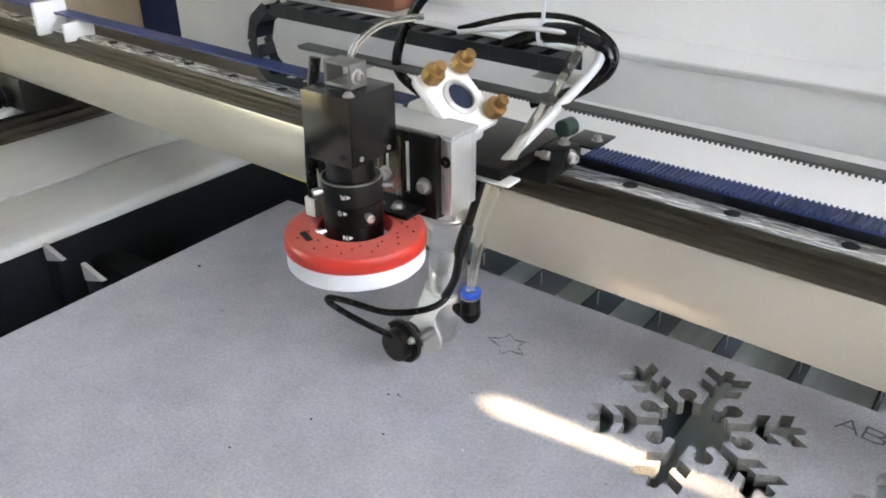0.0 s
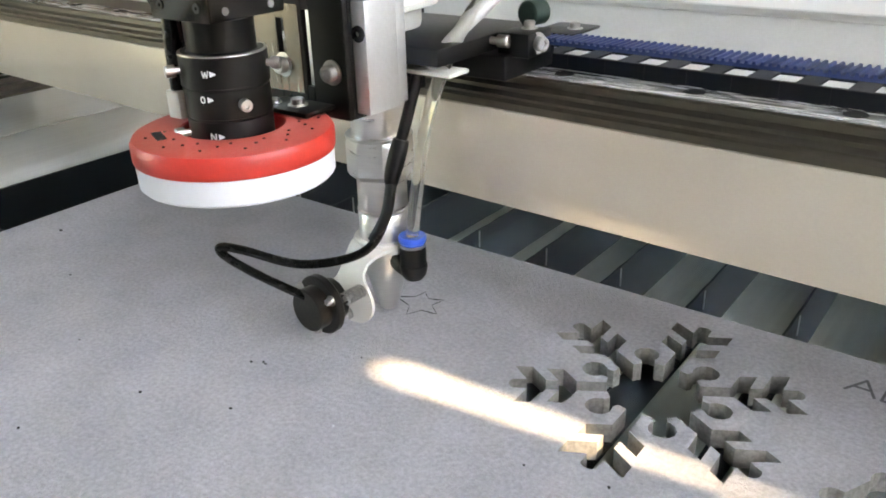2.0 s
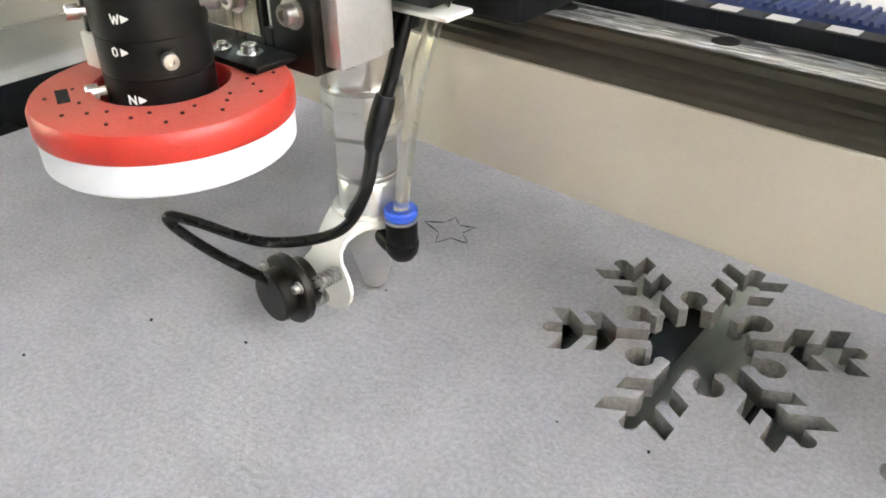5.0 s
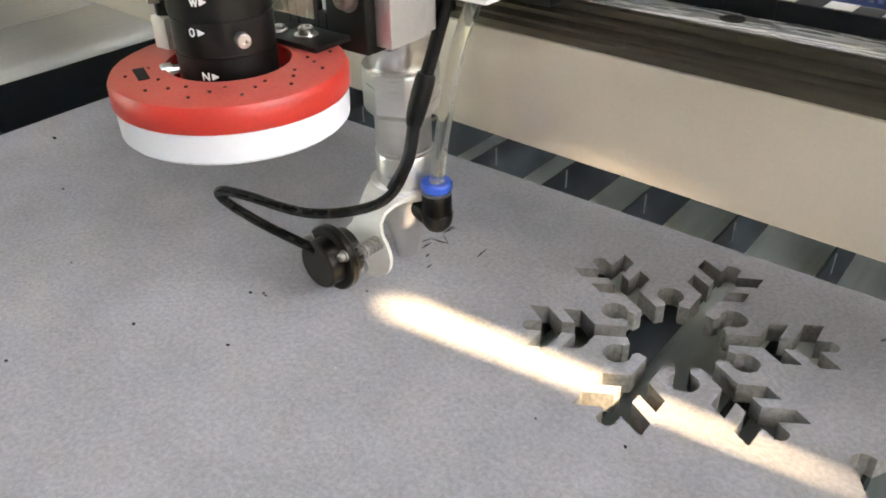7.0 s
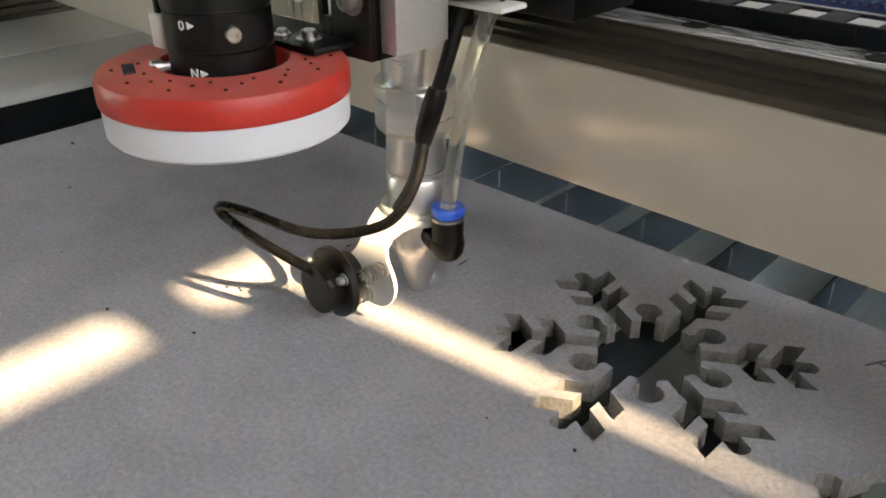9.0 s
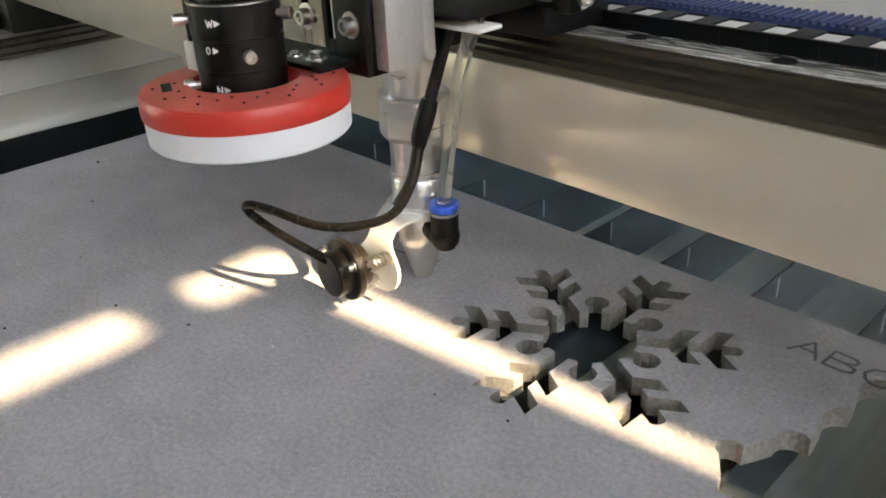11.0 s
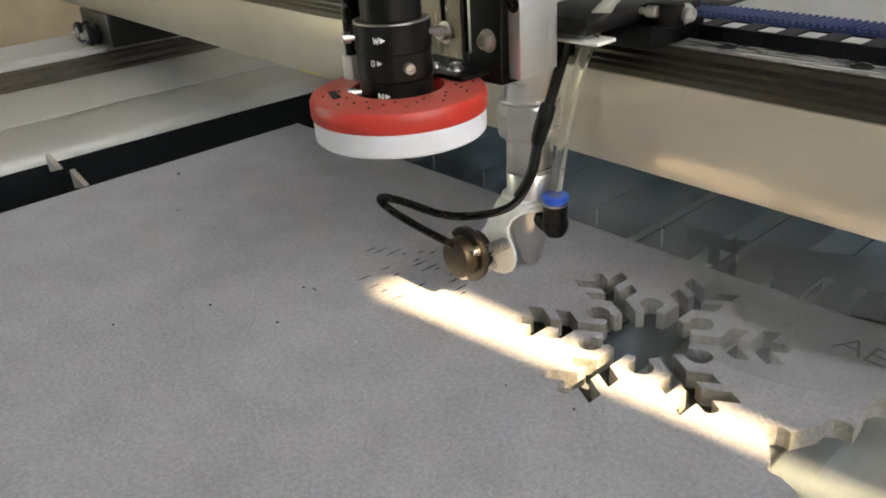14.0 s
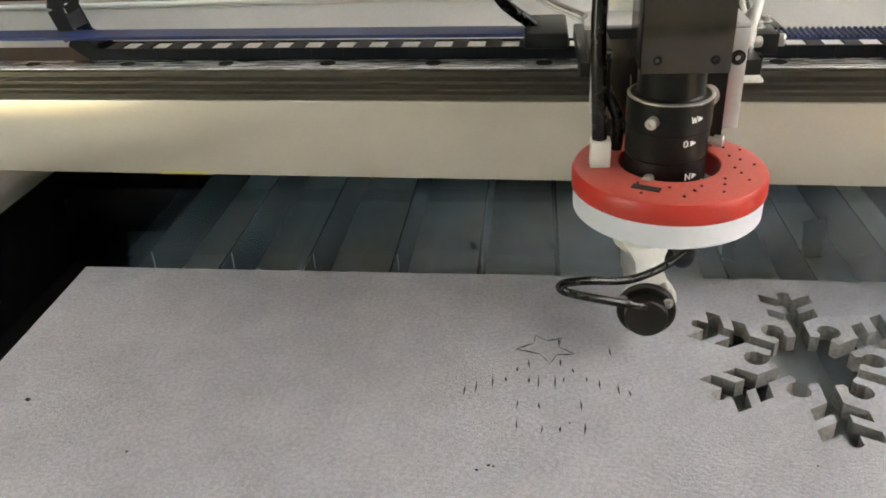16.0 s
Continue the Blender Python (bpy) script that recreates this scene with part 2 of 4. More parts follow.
STROKES = {
    "A": [[(0, 0), (0.5, 1), (1, 0)], [(0.2, 0.38), (0.8, 0.38)]],
    "B": [[(0, 0), (0, 1), (0.6, 1), (0.85, 0.9), (0.85, 0.65), (0.6, 0.53), (0, 0.53)], [(0.6, 0.53), (0.95, 0.4), (0.95, 0.12), (0.65, 0), (0, 0)]],
    "C": [[(0.95, 0.82), (0.75, 0.97), (0.45, 1), (0.15, 0.85), (0, 0.5), (0.15, 0.15), (0.45, 0), (0.75, 0.03), (0.95, 0.2)]],
    "N": [[(0, 0), (0, 1), (0.8, 0), (0.8, 1)]],
    "W": [[(0, 1), (0.25, 0), (0.5, 0.8), (0.75, 0), (1, 1)]],
    "O": [[(0.4, 0), (0.1, 0.2), (0.1, 0.8), (0.4, 1), (0.7, 0.8), (0.7, 0.2), (0.4, 0)]],
    ">": [[(0, 0.15), (0, 0.85), (0.75, 0.5), (0, 0.15)], [(0.2, 0.35), (0.2, 0.65), (0.5, 0.5), (0.2, 0.4)]],
}


def strokes(text, size, width, place, bm=None, gap=1.25, depth=0.00015):
    """Letters as thin raised strokes; place(u, v) gives the point and the normal at u across and v up."""
    bm = bm or bmesh.new()
    for i, ch in enumerate(text):
        for line in STROKES.get(ch, []):
            for (u0, v0), (u1, v1) in zip(line, line[1:]):
                a, b = Vector((u0 + i * gap, v0)) * size, Vector((u1 + i * gap, v1)) * size
                d = (b - a).normalized()
                s = Vector((-d.y, d.x)) * width / 2
                e = d * width * 0.4
                lo, hi = [], []
                for c in (a - e + s, a - e - s, b + e - s, b + e + s):
                    p, n = place(c.x, c.y)
                    lo.append(bm.verts.new(p - n * 0.0002))
                    hi.append(bm.verts.new(p + n * depth))
                bm.faces.new(hi)
                for k in range(4):
                    bm.faces.new((lo[k], lo[(k + 1) % 4], hi[(k + 1) % 4], hi[k]))
    return bm


# ---- felt sheet with its cut-outs ----
FELT_T = 0.009


def snowflake_outline():
    side = [(0.0200, 0.0036), (0.0330, 0.0036), (0.0385, 0.0128), (0.0462, 0.0128), (0.0410, 0.0036), (0.0465, 0.0036),
            (0.0525, 0.0138), (0.0604, 0.0138), (0.0550, 0.0036), (0.0580, 0.0033)]
    tip = [(0.0590 + 0.0040 * math.cos(a), 0.0040 * math.sin(a)) for a in (radians(d) for d in (60, 30, 0, -30, -60))]
    arm = side + tip + [(u, -v) for u, v in reversed(side)]
    arm = arm[::-1]
    knob = [(0.0205, 0.0030), (0.0235, 0.0030)] + [(0.0283 + 0.0058 * math.cos(a), 0.0058 * math.sin(a)) for a in (radians(d) for d in (140, 110, 80, 50, 20, -20, -50, -80, -110, -140))] \
        + [(0.0235, -0.0030), (0.0205, -0.0030)]
    knob = knob[::-1]
    out = []
    for k in range(6):
        for shape, turn in ((arm, 90 + 60 * k), (knob, 120 + 60 * k)):
            c, s = math.cos(radians(turn)), math.sin(radians(turn))
            out += [(u * c - v * s, u * s + v * c) for u, v in shape]
    return out


def lobed_outline():
    """The large cloud-shaped opening at the sheet's side."""
    lobes = [(0.0795, -0.0265, 0.0052, 250, 60), (0.0940, -0.0080, 0.0062, 200, 50), (0.1045, 0.0150, 0.0095, 215, 110), (0.109, 0.0400, 0.011, 215, 110),
             (0.115, 0.062, 0.009, 210, 60), (0.150, 0.070, 0.020, 160, 20), (0.185, 0.03, 0.024, 80, -60),
             (0.180, -0.03, 0.022, 60, -80), (0.150, -0.052, 0.014, -20, -160), (0.124, -0.044, 0.007, -30, -170), (0.104, -0.048, 0.006, -40, -150), (0.0885, -0.0440, 0.0042, -60, -200)]
    out = []
    for x, y, r, a0, a1 in lobes:
        for i in range(7):
            a = radians(a0 + (a1 - a0) * i / 6)
            out.append((x + r * math.cos(a), y + r * math.sin(a)))
    return out


def cut_sheet(outer, holes, top, bottom):
    from mathutils.geometry import tessellate_polygon
    loops = [outer] + holes
    flat = [p for l in loops for p in l]
    tris = tessellate_polygon([[Vector((x, y, 0)) for x, y in l] for l in loops])
    bm = bmesh.new()
    up = [bm.verts.new((x, y, top)) for x, y in flat]
    lo = [bm.verts.new((x, y, bottom)) for x, y in flat]
    for t in tris:
        for vs in ([up[i] for i in t], [lo[i] for i in reversed(t)]):
            try:
                bm.faces.new(vs)
            except ValueError:
                pass
    k = 0
    walls = []
    for l in loops:
        for i in range(len(l)):
            j = (i + 1) % len(l)
            walls.append(bm.faces.new((up[k + i], up[k + j], lo[k + j], lo[k + i])))
        k += len(l)
    for w in walls:
        w.material_index = 1
    return bm


felt_outer = [(-0.4245, 0.0822), (-0.412, -0.52), (0.36, -0.52), (0.36, 0.0715)]
felt_outer = felt_outer[::-1]
sheet = new("felt_sheet", mesh_of("felt_sheet", cut_sheet(felt_outer, [snowflake_outline(), lobed_outline()], 0.0, -FELT_T), FELT, 0))
sheet.data.materials.append(FELT_CUT)
tagged(sheet, "grey felt sheet with a snowflake cut out, on slats", "felt sheet")


# ---- machine bed ----
bed = thing("machine_bed", "near-black laser cutter bed under the felt", "machine bed", kind="structure")
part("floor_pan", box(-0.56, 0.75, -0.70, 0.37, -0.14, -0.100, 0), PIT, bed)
# near-black wall in front of the extrusion's inner side face
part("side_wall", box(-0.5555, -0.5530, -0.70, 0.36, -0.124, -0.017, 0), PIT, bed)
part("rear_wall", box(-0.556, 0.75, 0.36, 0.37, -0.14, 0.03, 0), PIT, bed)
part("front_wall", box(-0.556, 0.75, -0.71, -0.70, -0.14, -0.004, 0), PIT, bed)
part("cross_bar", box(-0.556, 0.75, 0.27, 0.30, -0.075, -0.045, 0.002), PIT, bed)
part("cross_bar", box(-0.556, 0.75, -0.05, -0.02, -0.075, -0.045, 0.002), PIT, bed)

part("bed_plate", box(-0.436, 0.745, -0.69, 0.355, -0.050, -0.045, 0.0006), SLAT, bed, "dusty pale plate between the blades")
BLADE_X = [-0.400, -0.3435, -0.287, -0.230] + [-0.1740 + 0.0508 * k for k in range(18)]


def blade_mesh():
    """One upright support blade, its top edge uneven from cutting."""
    r = random.Random(11)
    bm = bmesh.new()
    n = 80
    rows = []
    for i in range(n + 1):
        y = -0.69 + 1.045 * i / n
        z = -FELT_T - 0.0004 - (r.uniform(0, 0.0008) if i % 2 else 0)
        rows.append([bm.verts.new(v) for v in ((-0.0011, y, -0.0449), (0.0011, y, -0.0449), (0.0007, y, z), (-0.0007, y, z))])
    for p, q in zip(rows, rows[1:]):
        for k in range(4):
            bm.faces.new((p[k], q[k], q[(k + 1) % 4], p[(k + 1) % 4]))
    bm.faces.new(rows[0])
    bm.faces.new(rows[-1][::-1])
    return mesh_of("slat", bm, BLADE_BLACK, 20)


blade_me = blade_mesh()
# pale strip drawn for the light that shows through a notch in each blade
light_slit_me = mesh_of("slat_light_slit", box(0.0012, 0.0017, 0.1184, 0.1193, -0.0215, -0.0098, 0), ALU_PLATE, 0)
for x in BLADE_X:
    s = new("slat", blade_me)
    s.parent = bed
    s.location = (x, 0, 0)
    light_slit = new("slat_light_slit", light_slit_me)
    light_slit.parent = s

# pointed rests along the bed's side
def slat_rest(x, y):
    r = thing("slat_rest", "pale triangular metal rest at the dark bed edge", "support", "rests along the bed side", at=(x, y, 0))
    bm = bmesh.new()
    a = [bm.verts.new((dx, 0.0, z)) for dx, z in ((-0.012, -0.014), (-0.004, -0.012), (0.015, -0.006), (-0.013, 0.001))]
    b = [bm.verts.new((v.co.x, 0.004, v.co.z)) for v in a]
    bm.faces.new(a)
    bm.faces.new(b[::-1])
    for q in range(4):
        bm.faces.new((a[q], b[q], b[(q + 1) % 4], a[(q + 1) % 4]))
    part("blade", bm, ALU_PLATE, r)
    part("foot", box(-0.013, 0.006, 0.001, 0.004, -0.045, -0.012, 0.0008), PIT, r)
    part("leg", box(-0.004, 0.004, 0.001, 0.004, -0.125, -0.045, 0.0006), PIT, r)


for rx, ry in ((-0.455, -0.103), (-0.512, -0.103)):
    slat_rest(rx, ry)

def extruded_y(prof, y0, y1):
    bm = bmesh.new()
    ends = [[bm.verts.new((x, y, z)) for x, z in prof] for y in (y0, y1)]
    bm.faces.new(ends[0])
    bm.faces.new(ends[1][::-1])
    for i in range(len(prof)):
        j = (i + 1) % len(prof)
        bm.faces.new((ends[0][i], ends[1][i], ends[1][j], ends[0][j]))
    return bm


frame_l = thing("side_extrusion", "wide brushed aluminium side extrusion of the machine", "machine frame", kind="structure")
part("extrusion", extruded_y([(-0.575, -0.10), (-0.5565, -0.10), (-0.5560, -0.016), (-0.5575, -0.010), (-0.562, -0.006), (-0.572, -0.0025), (-0.590, -0.001), (-0.640, -0.0005), (-0.6425, -0.0020), (-0.6430, -0.0075),
                              (-0.6490, -0.0075), (-0.6495, -0.0020), (-0.652, -0.0005), (-0.780, 0.0005), (-0.780, -0.10)], -0.75, 0.36), EXTRUSION, frame_l)
part("side_rail", extruded_y([(-0.840, -0.10), (-0.7805, -0.10), (-0.7805, 0.004), (-0.788, 0.005), (-0.789, 0.001), (-0.796, 0.001), (-0.797, 0.009), (-0.806, 0.010), (-0.807, 0.004), (-0.815, 0.004), (-0.816, 0.013), (-0.826, 0.014), (-0.827, 0.008), (-0.840, 0.008)], -0.75, 0.36), RAIL, frame_l, "dark grooved steel side rail")
part("outer_cover", extruded_y([(-0.95, -0.10), (-0.8405, -0.10), (-0.8405, 0.016), (-0.846, 0.020), (-0.95, 0.020)], -0.75, 0.36), GREY_PAINT, frame_l)

# ---- gantry ----
gantry = thing("gantry_beam", "cream painted gantry beam carrying a steel guide rail", "gantry")
YAW = pose(0, 0, 0, 0, 0, -2.58)
X0, X1 = -0.985, 0.60


def gpart(name, bm, mat, label="", smooth=35, parent=None):
    bmesh.ops.transform(bm, matrix=YAW, verts=bm.verts)
    return part(name, bm, mat, parent or gantry, label, smooth)


def extruded_x(prof, x0, x1):
    bm = bmesh.new()
    ends = [[bm.verts.new((x, y, z)) for y, z in prof] for x in (x0, x1)]
    for i in range(len(prof)):
        j = (i + 1) % len(prof)
        bm.faces.new((ends[0][i], ends[1][i], ends[1][j], ends[0][j]))
    bm.faces.new(ends[0])
    bm.faces.new(ends[1][::-1])
    return bm


gpart("beam", box(X0, X1, 0.008, 0.088, 0.0605, 0.1071, 0.0012), CREAM)
rail = gpart("guide_rail", extruded_x([(0.0090, 0.1073), (0.0090, 0.1105), (0.0112, 0.1118), (0.0115, 0.1105), (0.0125, 0.1105), (0.0128, 0.1124), (0.0162, 0.1140), (0.0165, 0.1128), (0.0176, 0.1128), (0.0179, 0.1152),
                            (0.0212, 0.1168), (0.0215, 0.1158), (0.0226, 0.1158), (0.0230, 0.1192), (0.0240, 0.1200), (0.0425, 0.1200), (0.0430, 0.1170), (0.087, 0.1170), (0.087, 0.1073)], X0, X1), RAIL, "dark oiled grooved steel guide rail", 20)
gpart("rail_cap", box(X0, X1, 0.0245, 0.0425, 0.1201, 0.1207, 0.0002), RAIL_TOP, "bright ground steel strip", 35, rail)
# flat black discs stand for the shaded holes along the rail
for k in range(-15, 10):
    gpart("rail_hole", lathe([(0.0046, -0.0002), (0.0046, 0.0002), (0.0042, 0.0002), (0.0040, 0.0001), (0, 0.0001)], 16, Matrix.Translation((-0.0115 + 0.0624 * k, 0.0345, 0.12075))), CHAR_AND_HOLE, "", 35, rail)
# end carriage below the beam
gpart("end_bracket", box(-0.686, -0.682, 0.012, 0.044, 0.1175, 0.136, 0.001), WALL_WHITE, "thin white end bracket")
gpart("end_bracket", box(-0.738, -0.731, 0.010, 0.044, 0.1175, 0.150, 0.001), WALL_WHITE, "thin white end bracket")
gpart("end_bracket", box(-0.7308, -0.6862, 0.040, 0.043, 0.1210, 0.134, 0.001), ALU)
gpart("end_carriage", box(-0.895, -0.800, 0.005, 0.11, 0.0215, 0.0603, 0.002), BLACK_ANOD, "dark end carriage on the side rail")
for wx in (-0.872, -0.838):
    gpart("wheel", lathe([(0, 0), (0.0115, 0), (0.0125, 0.001), (0.0125, 0.0045), (0.0105, 0.006), (0.0105, 0.009), (0.0125, 0.0105), (0.0125, 0.014), (0.0115, 0.015), (0, 0.015)], 28, along((wx, -0.0105, 0.0345), (0, 1, 0))), BLACK_PLASTIC, "black guide wheel")
    gpart("wheel_bolt", socket_screw((wx, -0.0105, 0.0345), (0, -1, 0), 0.0042, 0.006), STEEL)
gpart("yellow_mark", box(-0.365, -0.335, 0.0076, 0.0081, 0.0610, 0.0626, 0), material("yellow_mark", (0.55, 0.47, 0.16), 0.6))


def belt_run(x0, x1, y0, y1, z, teeth_up, pitch=0.003):
    bm = box(x0, x1, y0, y1, z, z + 0.0014, 0)
    n = int((x1 - x0) / pitch)
    for i in range(n):
        x = x0 + (i + 0.3) * pitch
        za, zb = (z + 0.0012, z + 0.0026) if teeth_up else (z - 0.0014, z + 0.0002)
        p = [(x, za), (x + pitch * 0.56, za), (x + pitch * 0.44, zb), (x + pitch * 0.12, zb)] if teeth_up else [(x + pitch * 0.12, za), (x + pitch * 0.44, za), (x + pitch * 0.56, zb), (x, zb)]
        a = [bm.verts.new((u, y0, w)) for u, w in p]
        b = [bm.verts.new((u, y1, w)) for u, w in p]
        bm.faces.new(a)
        bm.faces.new(b[::-1])
        for q in range(4):
            bm.faces.new((a[q], b[q], b[(q + 1) % 4], a[(q + 1) % 4]))
    return bm


gpart("lower_belt", belt_run(-0.10, X1, 0.0210, 0.0380, 0.1362, True), BELT, "blue toothed timing belt", 0)
gpart("lower_belt", box(-0.98, -0.135, 0.0290, 0.0470, 0.1365, 0.1385, 0.0004), BELT, "flat blue belt back", 0)
gpart("upper_belt", belt_run(-0.34, X1, 0.0150, 0.0260, 0.1660, False), BELT_BACK, "grey-backed toothed belt run", 0)


# cable chain: lower run on the beam, bend, upper run to the head
def chain_link():
    """One open link, its length along x: two cheeks and two cross bars."""
    bm = bmesh.new()
    for y0 in (-0.0095, 0.0075):
        box(-0.0098, 0.0098, y0, y0 + 0.002, -0.0051, 0.0051, 0.0003, bm, 1)
    box(-0.0046, 0.0046, -0.0077, 0.0077, 0.0040, 0.0050, 0.0003, bm, 1)
    box(-0.0052, 0.0052, -0.0077, 0.0077, -0.0050, -0.0040, 0.0003, bm, 1)
    return bm


link_me = mesh_of("link", chain_link(), CHAIN)
chain = new("cable_chain")
chain.parent = gantry
chain.matrix_basis = YAW
tagged(chain, "black nylon cable chain")
CY, CZ, CR, BEND = 0.0530, 0.1222, 0.029, -0.400


def link_at(x, z, turn):
    ln = new("chain_link", link_me)
    ln.parent = chain
    ln.matrix_basis = pose(x, CY, z, 0, turn, 0)


for k in range(51):
    link_at(BEND + 0.0195 * k, CZ, 0)
for k in range(1, 5):
    a = radians(36 * k)
    link_at(BEND - CR * math.sin(a), CZ + CR - CR * math.cos(a), 36 * k)
pale = box(BEND, X1, CY - 0.0074, CY + 0.0074, CZ + 0.0030, CZ + 0.0040, 0)
gpart("chain_liner", pale, WALL_WHITE, "pale strip seen through the chain")

# ---- laser head ----
head = thing("laser_head", "laser cutting head with camera and red ring light", "laser head")
TX, TY = -0.1675, -0.0165
AT = Matrix.Translation((TX, TY, 0))
tube = part("lens_tube", lathe([(0.0, 0.150), (0.0130, 0.150), (0.0130, 0.0960), (0.0124, 0.0955), (0.0124, 0.0760), (0.0120, 0.0755), (0.0121, 0.0600), (0.0126, 0.0595), (0.0126, 0.0580), (0.0118, 0.0575), (0.0124, 0.0565), (0.0124, 0.0400), (0.0110, 0.0390), (0.0110, 0.0285), (0.0, 0.0285)], 48, AT), ALU_TUBE, head, "turned aluminium lens tube")
part("lock_nut", lathe([(0.0128, 0.0760), (0.0150, 0.0763), (0.0160, 0.0785), (0.0160, 0.0925), (0.0152, 0.0947), (0.0128, 0.0950)], 8, AT), ALU_TUBE, tube, "faceted aluminium lock nut", 20)
part("lock_washer", lathe([(0.0125, 0.0951), (0.0158, 0.0951), (0.0160, 0.0958), (0.0158, 0.0966), (0.0125, 0.0966)], 32, AT), STEEL, tube, "thin dark steel washer")
part("nozzle", lathe([(0.0108, 0.0287), (0.0108, 0.0240), (0.0098, 0.0225), (0.0048, 0.0050), (0.0036, 0.0036), (0.0012, 0.0034), (0.0010, 0.010), (0, 0.010)], 32, AT), ALU_TUBE, tube, "conical aluminium nozzle")

# ring light
RX, RY = -0.1715, -0.0965
RT = Matrix.Translation((RX, RY, -0.0035))
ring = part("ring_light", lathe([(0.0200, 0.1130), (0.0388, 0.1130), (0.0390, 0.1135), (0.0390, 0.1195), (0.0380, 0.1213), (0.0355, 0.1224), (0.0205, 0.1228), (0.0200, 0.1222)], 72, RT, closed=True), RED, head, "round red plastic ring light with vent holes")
part("diffuser", lathe([(0.0200, 0.1128), (0.0383, 0.1128), (0.0381, 0.1035), (0.0372, 0.1025), (0.0205, 0.1025), (0.0200, 0.1030)], 72, RT, closed=True), WHITE_DIFF, ring, "frosted white diffuser")
# dark discs drawn for the shaded insides of the vents
hole_me = mesh_of("vent_hole", lathe([(0.00058, -0.0006), (0.00058, 0.0001), (0, 0.0001)], 8), material("dark_red_hole", (0.05, 0.010, 0.008), 0.8))
for k in range(24):
    a = radians(-125 + 9.2 * k)
    r = (0.0255, 0.0330, 0.0285)[k % 3]
    hv = new("vent_hole", hole_me)
    hv.parent = ring
    hv.location = (RX + r * math.cos(a), RY + r * math.sin(a), 0.1193 + (0.0330 - r) * 0.016)
# black bar drawn for the shade inside the slot
part("slot", box(-0.0055, 0.0055, -0.0018, 0.0018, -0.0006, 0.0003, 0), CHAR_AND_HOLE, ring).matrix_basis = pose(RX - 0.0120, RY - 0.0255, 0.1191, 0, 0, -24)

# camera lens and camera
LX, LY, LZ = -0.1732, -0.0955, -0.0022
LT = Matrix.Translation((LX, LY, LZ))
lens = part("camera_lens", lathe([(0, 0.110), (0.0158, 0.110), (0.0162, 0.1105), (0.0162, 0.1260), (0.0158, 0.1262), (0.0158, 0.1268), (0.0163, 0.1270), (0.0163, 0.1375), (0.0159, 0.1377), (0.0159, 0.1383), (0.0166, 0.1385), (0.0166, 0.1495), (0.0160, 0.1503), (0.0135, 0.1505), (0.0130, 0.1511), (0.0130, 0.162), (0, 0.162)], 64, LT), BLACK_ANOD, head, "black lens barrel with white markings")
part("barrel_ring", lathe([(0.0161, 0.1499), (0.01665, 0.1499), (0.01660, 0.1503), (0.0155, 0.1506)], 48, LT), STEEL, lens, "bright edge ring")


def on_barrel(az, z, r):
    def place(u, v):
        a = radians(az) + u / r
        n = Vector((math.cos(a), math.sin(a), 0))
        return Vector((LX, LY, z + LZ + v)) + n * r, n
    return place


for text, z in (("W>", 0.1430), ("O>", 0.1335), ("N>", 0.1195)):
    part("marking", strokes(text, 0.0024, 0.00042, on_barrel(-68 if text != "O>" else -76, z, 0.0166 if z > 0.139 else 0.0163), gap=1.3), INK, lens, "white letter and arrow marking", 0)
bm = bmesh.new()
for k in range(6):
    strokes("N" if k % 2 else "O", 0.0014, 0.0003, on_barrel(-78 + 8 * k, 0.1160, 0.0163), bm)
part("marking", bm, INK, lens, "small white scale marks", 0)
for az, z, mat in ((-116, 0.1442, STEEL), (-116, 0.1205, STEEL), (-22, 0.1328, STEEL), (32, 0.1450, STEEL)):
    d = Vector((math.cos(radians(az)), math.sin(radians(az)), 0))
    part("thumb_screw", thumb_screw(Vector((LX, LY, z + LZ)) + d * 0.0158, d, 0.0023, 0.0062), mat, lens, "small knurled thumb screw")

BX, BY, BZ = -0.0055, 0.0060, 0.0003
cam_box = part("camera_box", box(-0.1825 + BX, -0.1500 + BX, -0.1185 + BY, -0.0840 + BY, 0.1605 + BZ, 0.1965 + BZ, 0.0010), BLACK_BOX, head, "square black steel camera housing")
# a paler metal face puts the black housing's bright reflection on this side
part("front_sheen", box(-0.1823 + BX, -0.1502 + BX, -0.1192 + BY, -0.1186 + BY, 0.1605 + BZ, 0.1962 + BZ, 0.0003), material("sheen_front_steel", (0.13, 0.115, 0.095), 0.20, 1.0, grain=0.15, scale=500, stretch=(1, 1, 0.05), bump=0.02, stain=0.2, stain_scale=40), cam_box, "paler steel face for the reflection on the black housing")
for x in (-0.1765, -0.156):
    part("panel_screw", lathe([(0.0017, -0.0005), (0.0017, 0.0003), (0.0008, 0.0003), (0.0006, -0.0003), (0, -0.0003)], 12, along((x + BX, -0.1192 + BY, 0.1655 + BZ), (0, -1, 0))), BLACK_PLASTIC, cam_box)
for y in (-0.112, -0.091):
    part("panel_screw", lathe([(0.0014, -0.0005), (0.0014, 0.0005), (0, 0.0006)], 12, along((-0.1500 + BX, y + BY, 0.1640 + BZ), (1, 0, 0))), STEEL, cam_box)
ub = box(-0.176, -0.158, -0.108, -0.096, 0.1968, 0.1988, 0.0004)
box(-0.176, -0.174, -0.108, -0.096, 0.1987, 0.2095, 0.0004, ub)
box(-0.160, -0.158, -0.108, -0.096, 0.1987, 0.2095, 0.0004, ub)
box(-0.1742, -0.1598, -0.108, -0.096, 0.2080, 0.2095, 0.0004, ub)
bmesh.ops.transform(ub, matrix=Matrix.Translation((BX, BY, BZ)), verts=ub.verts)
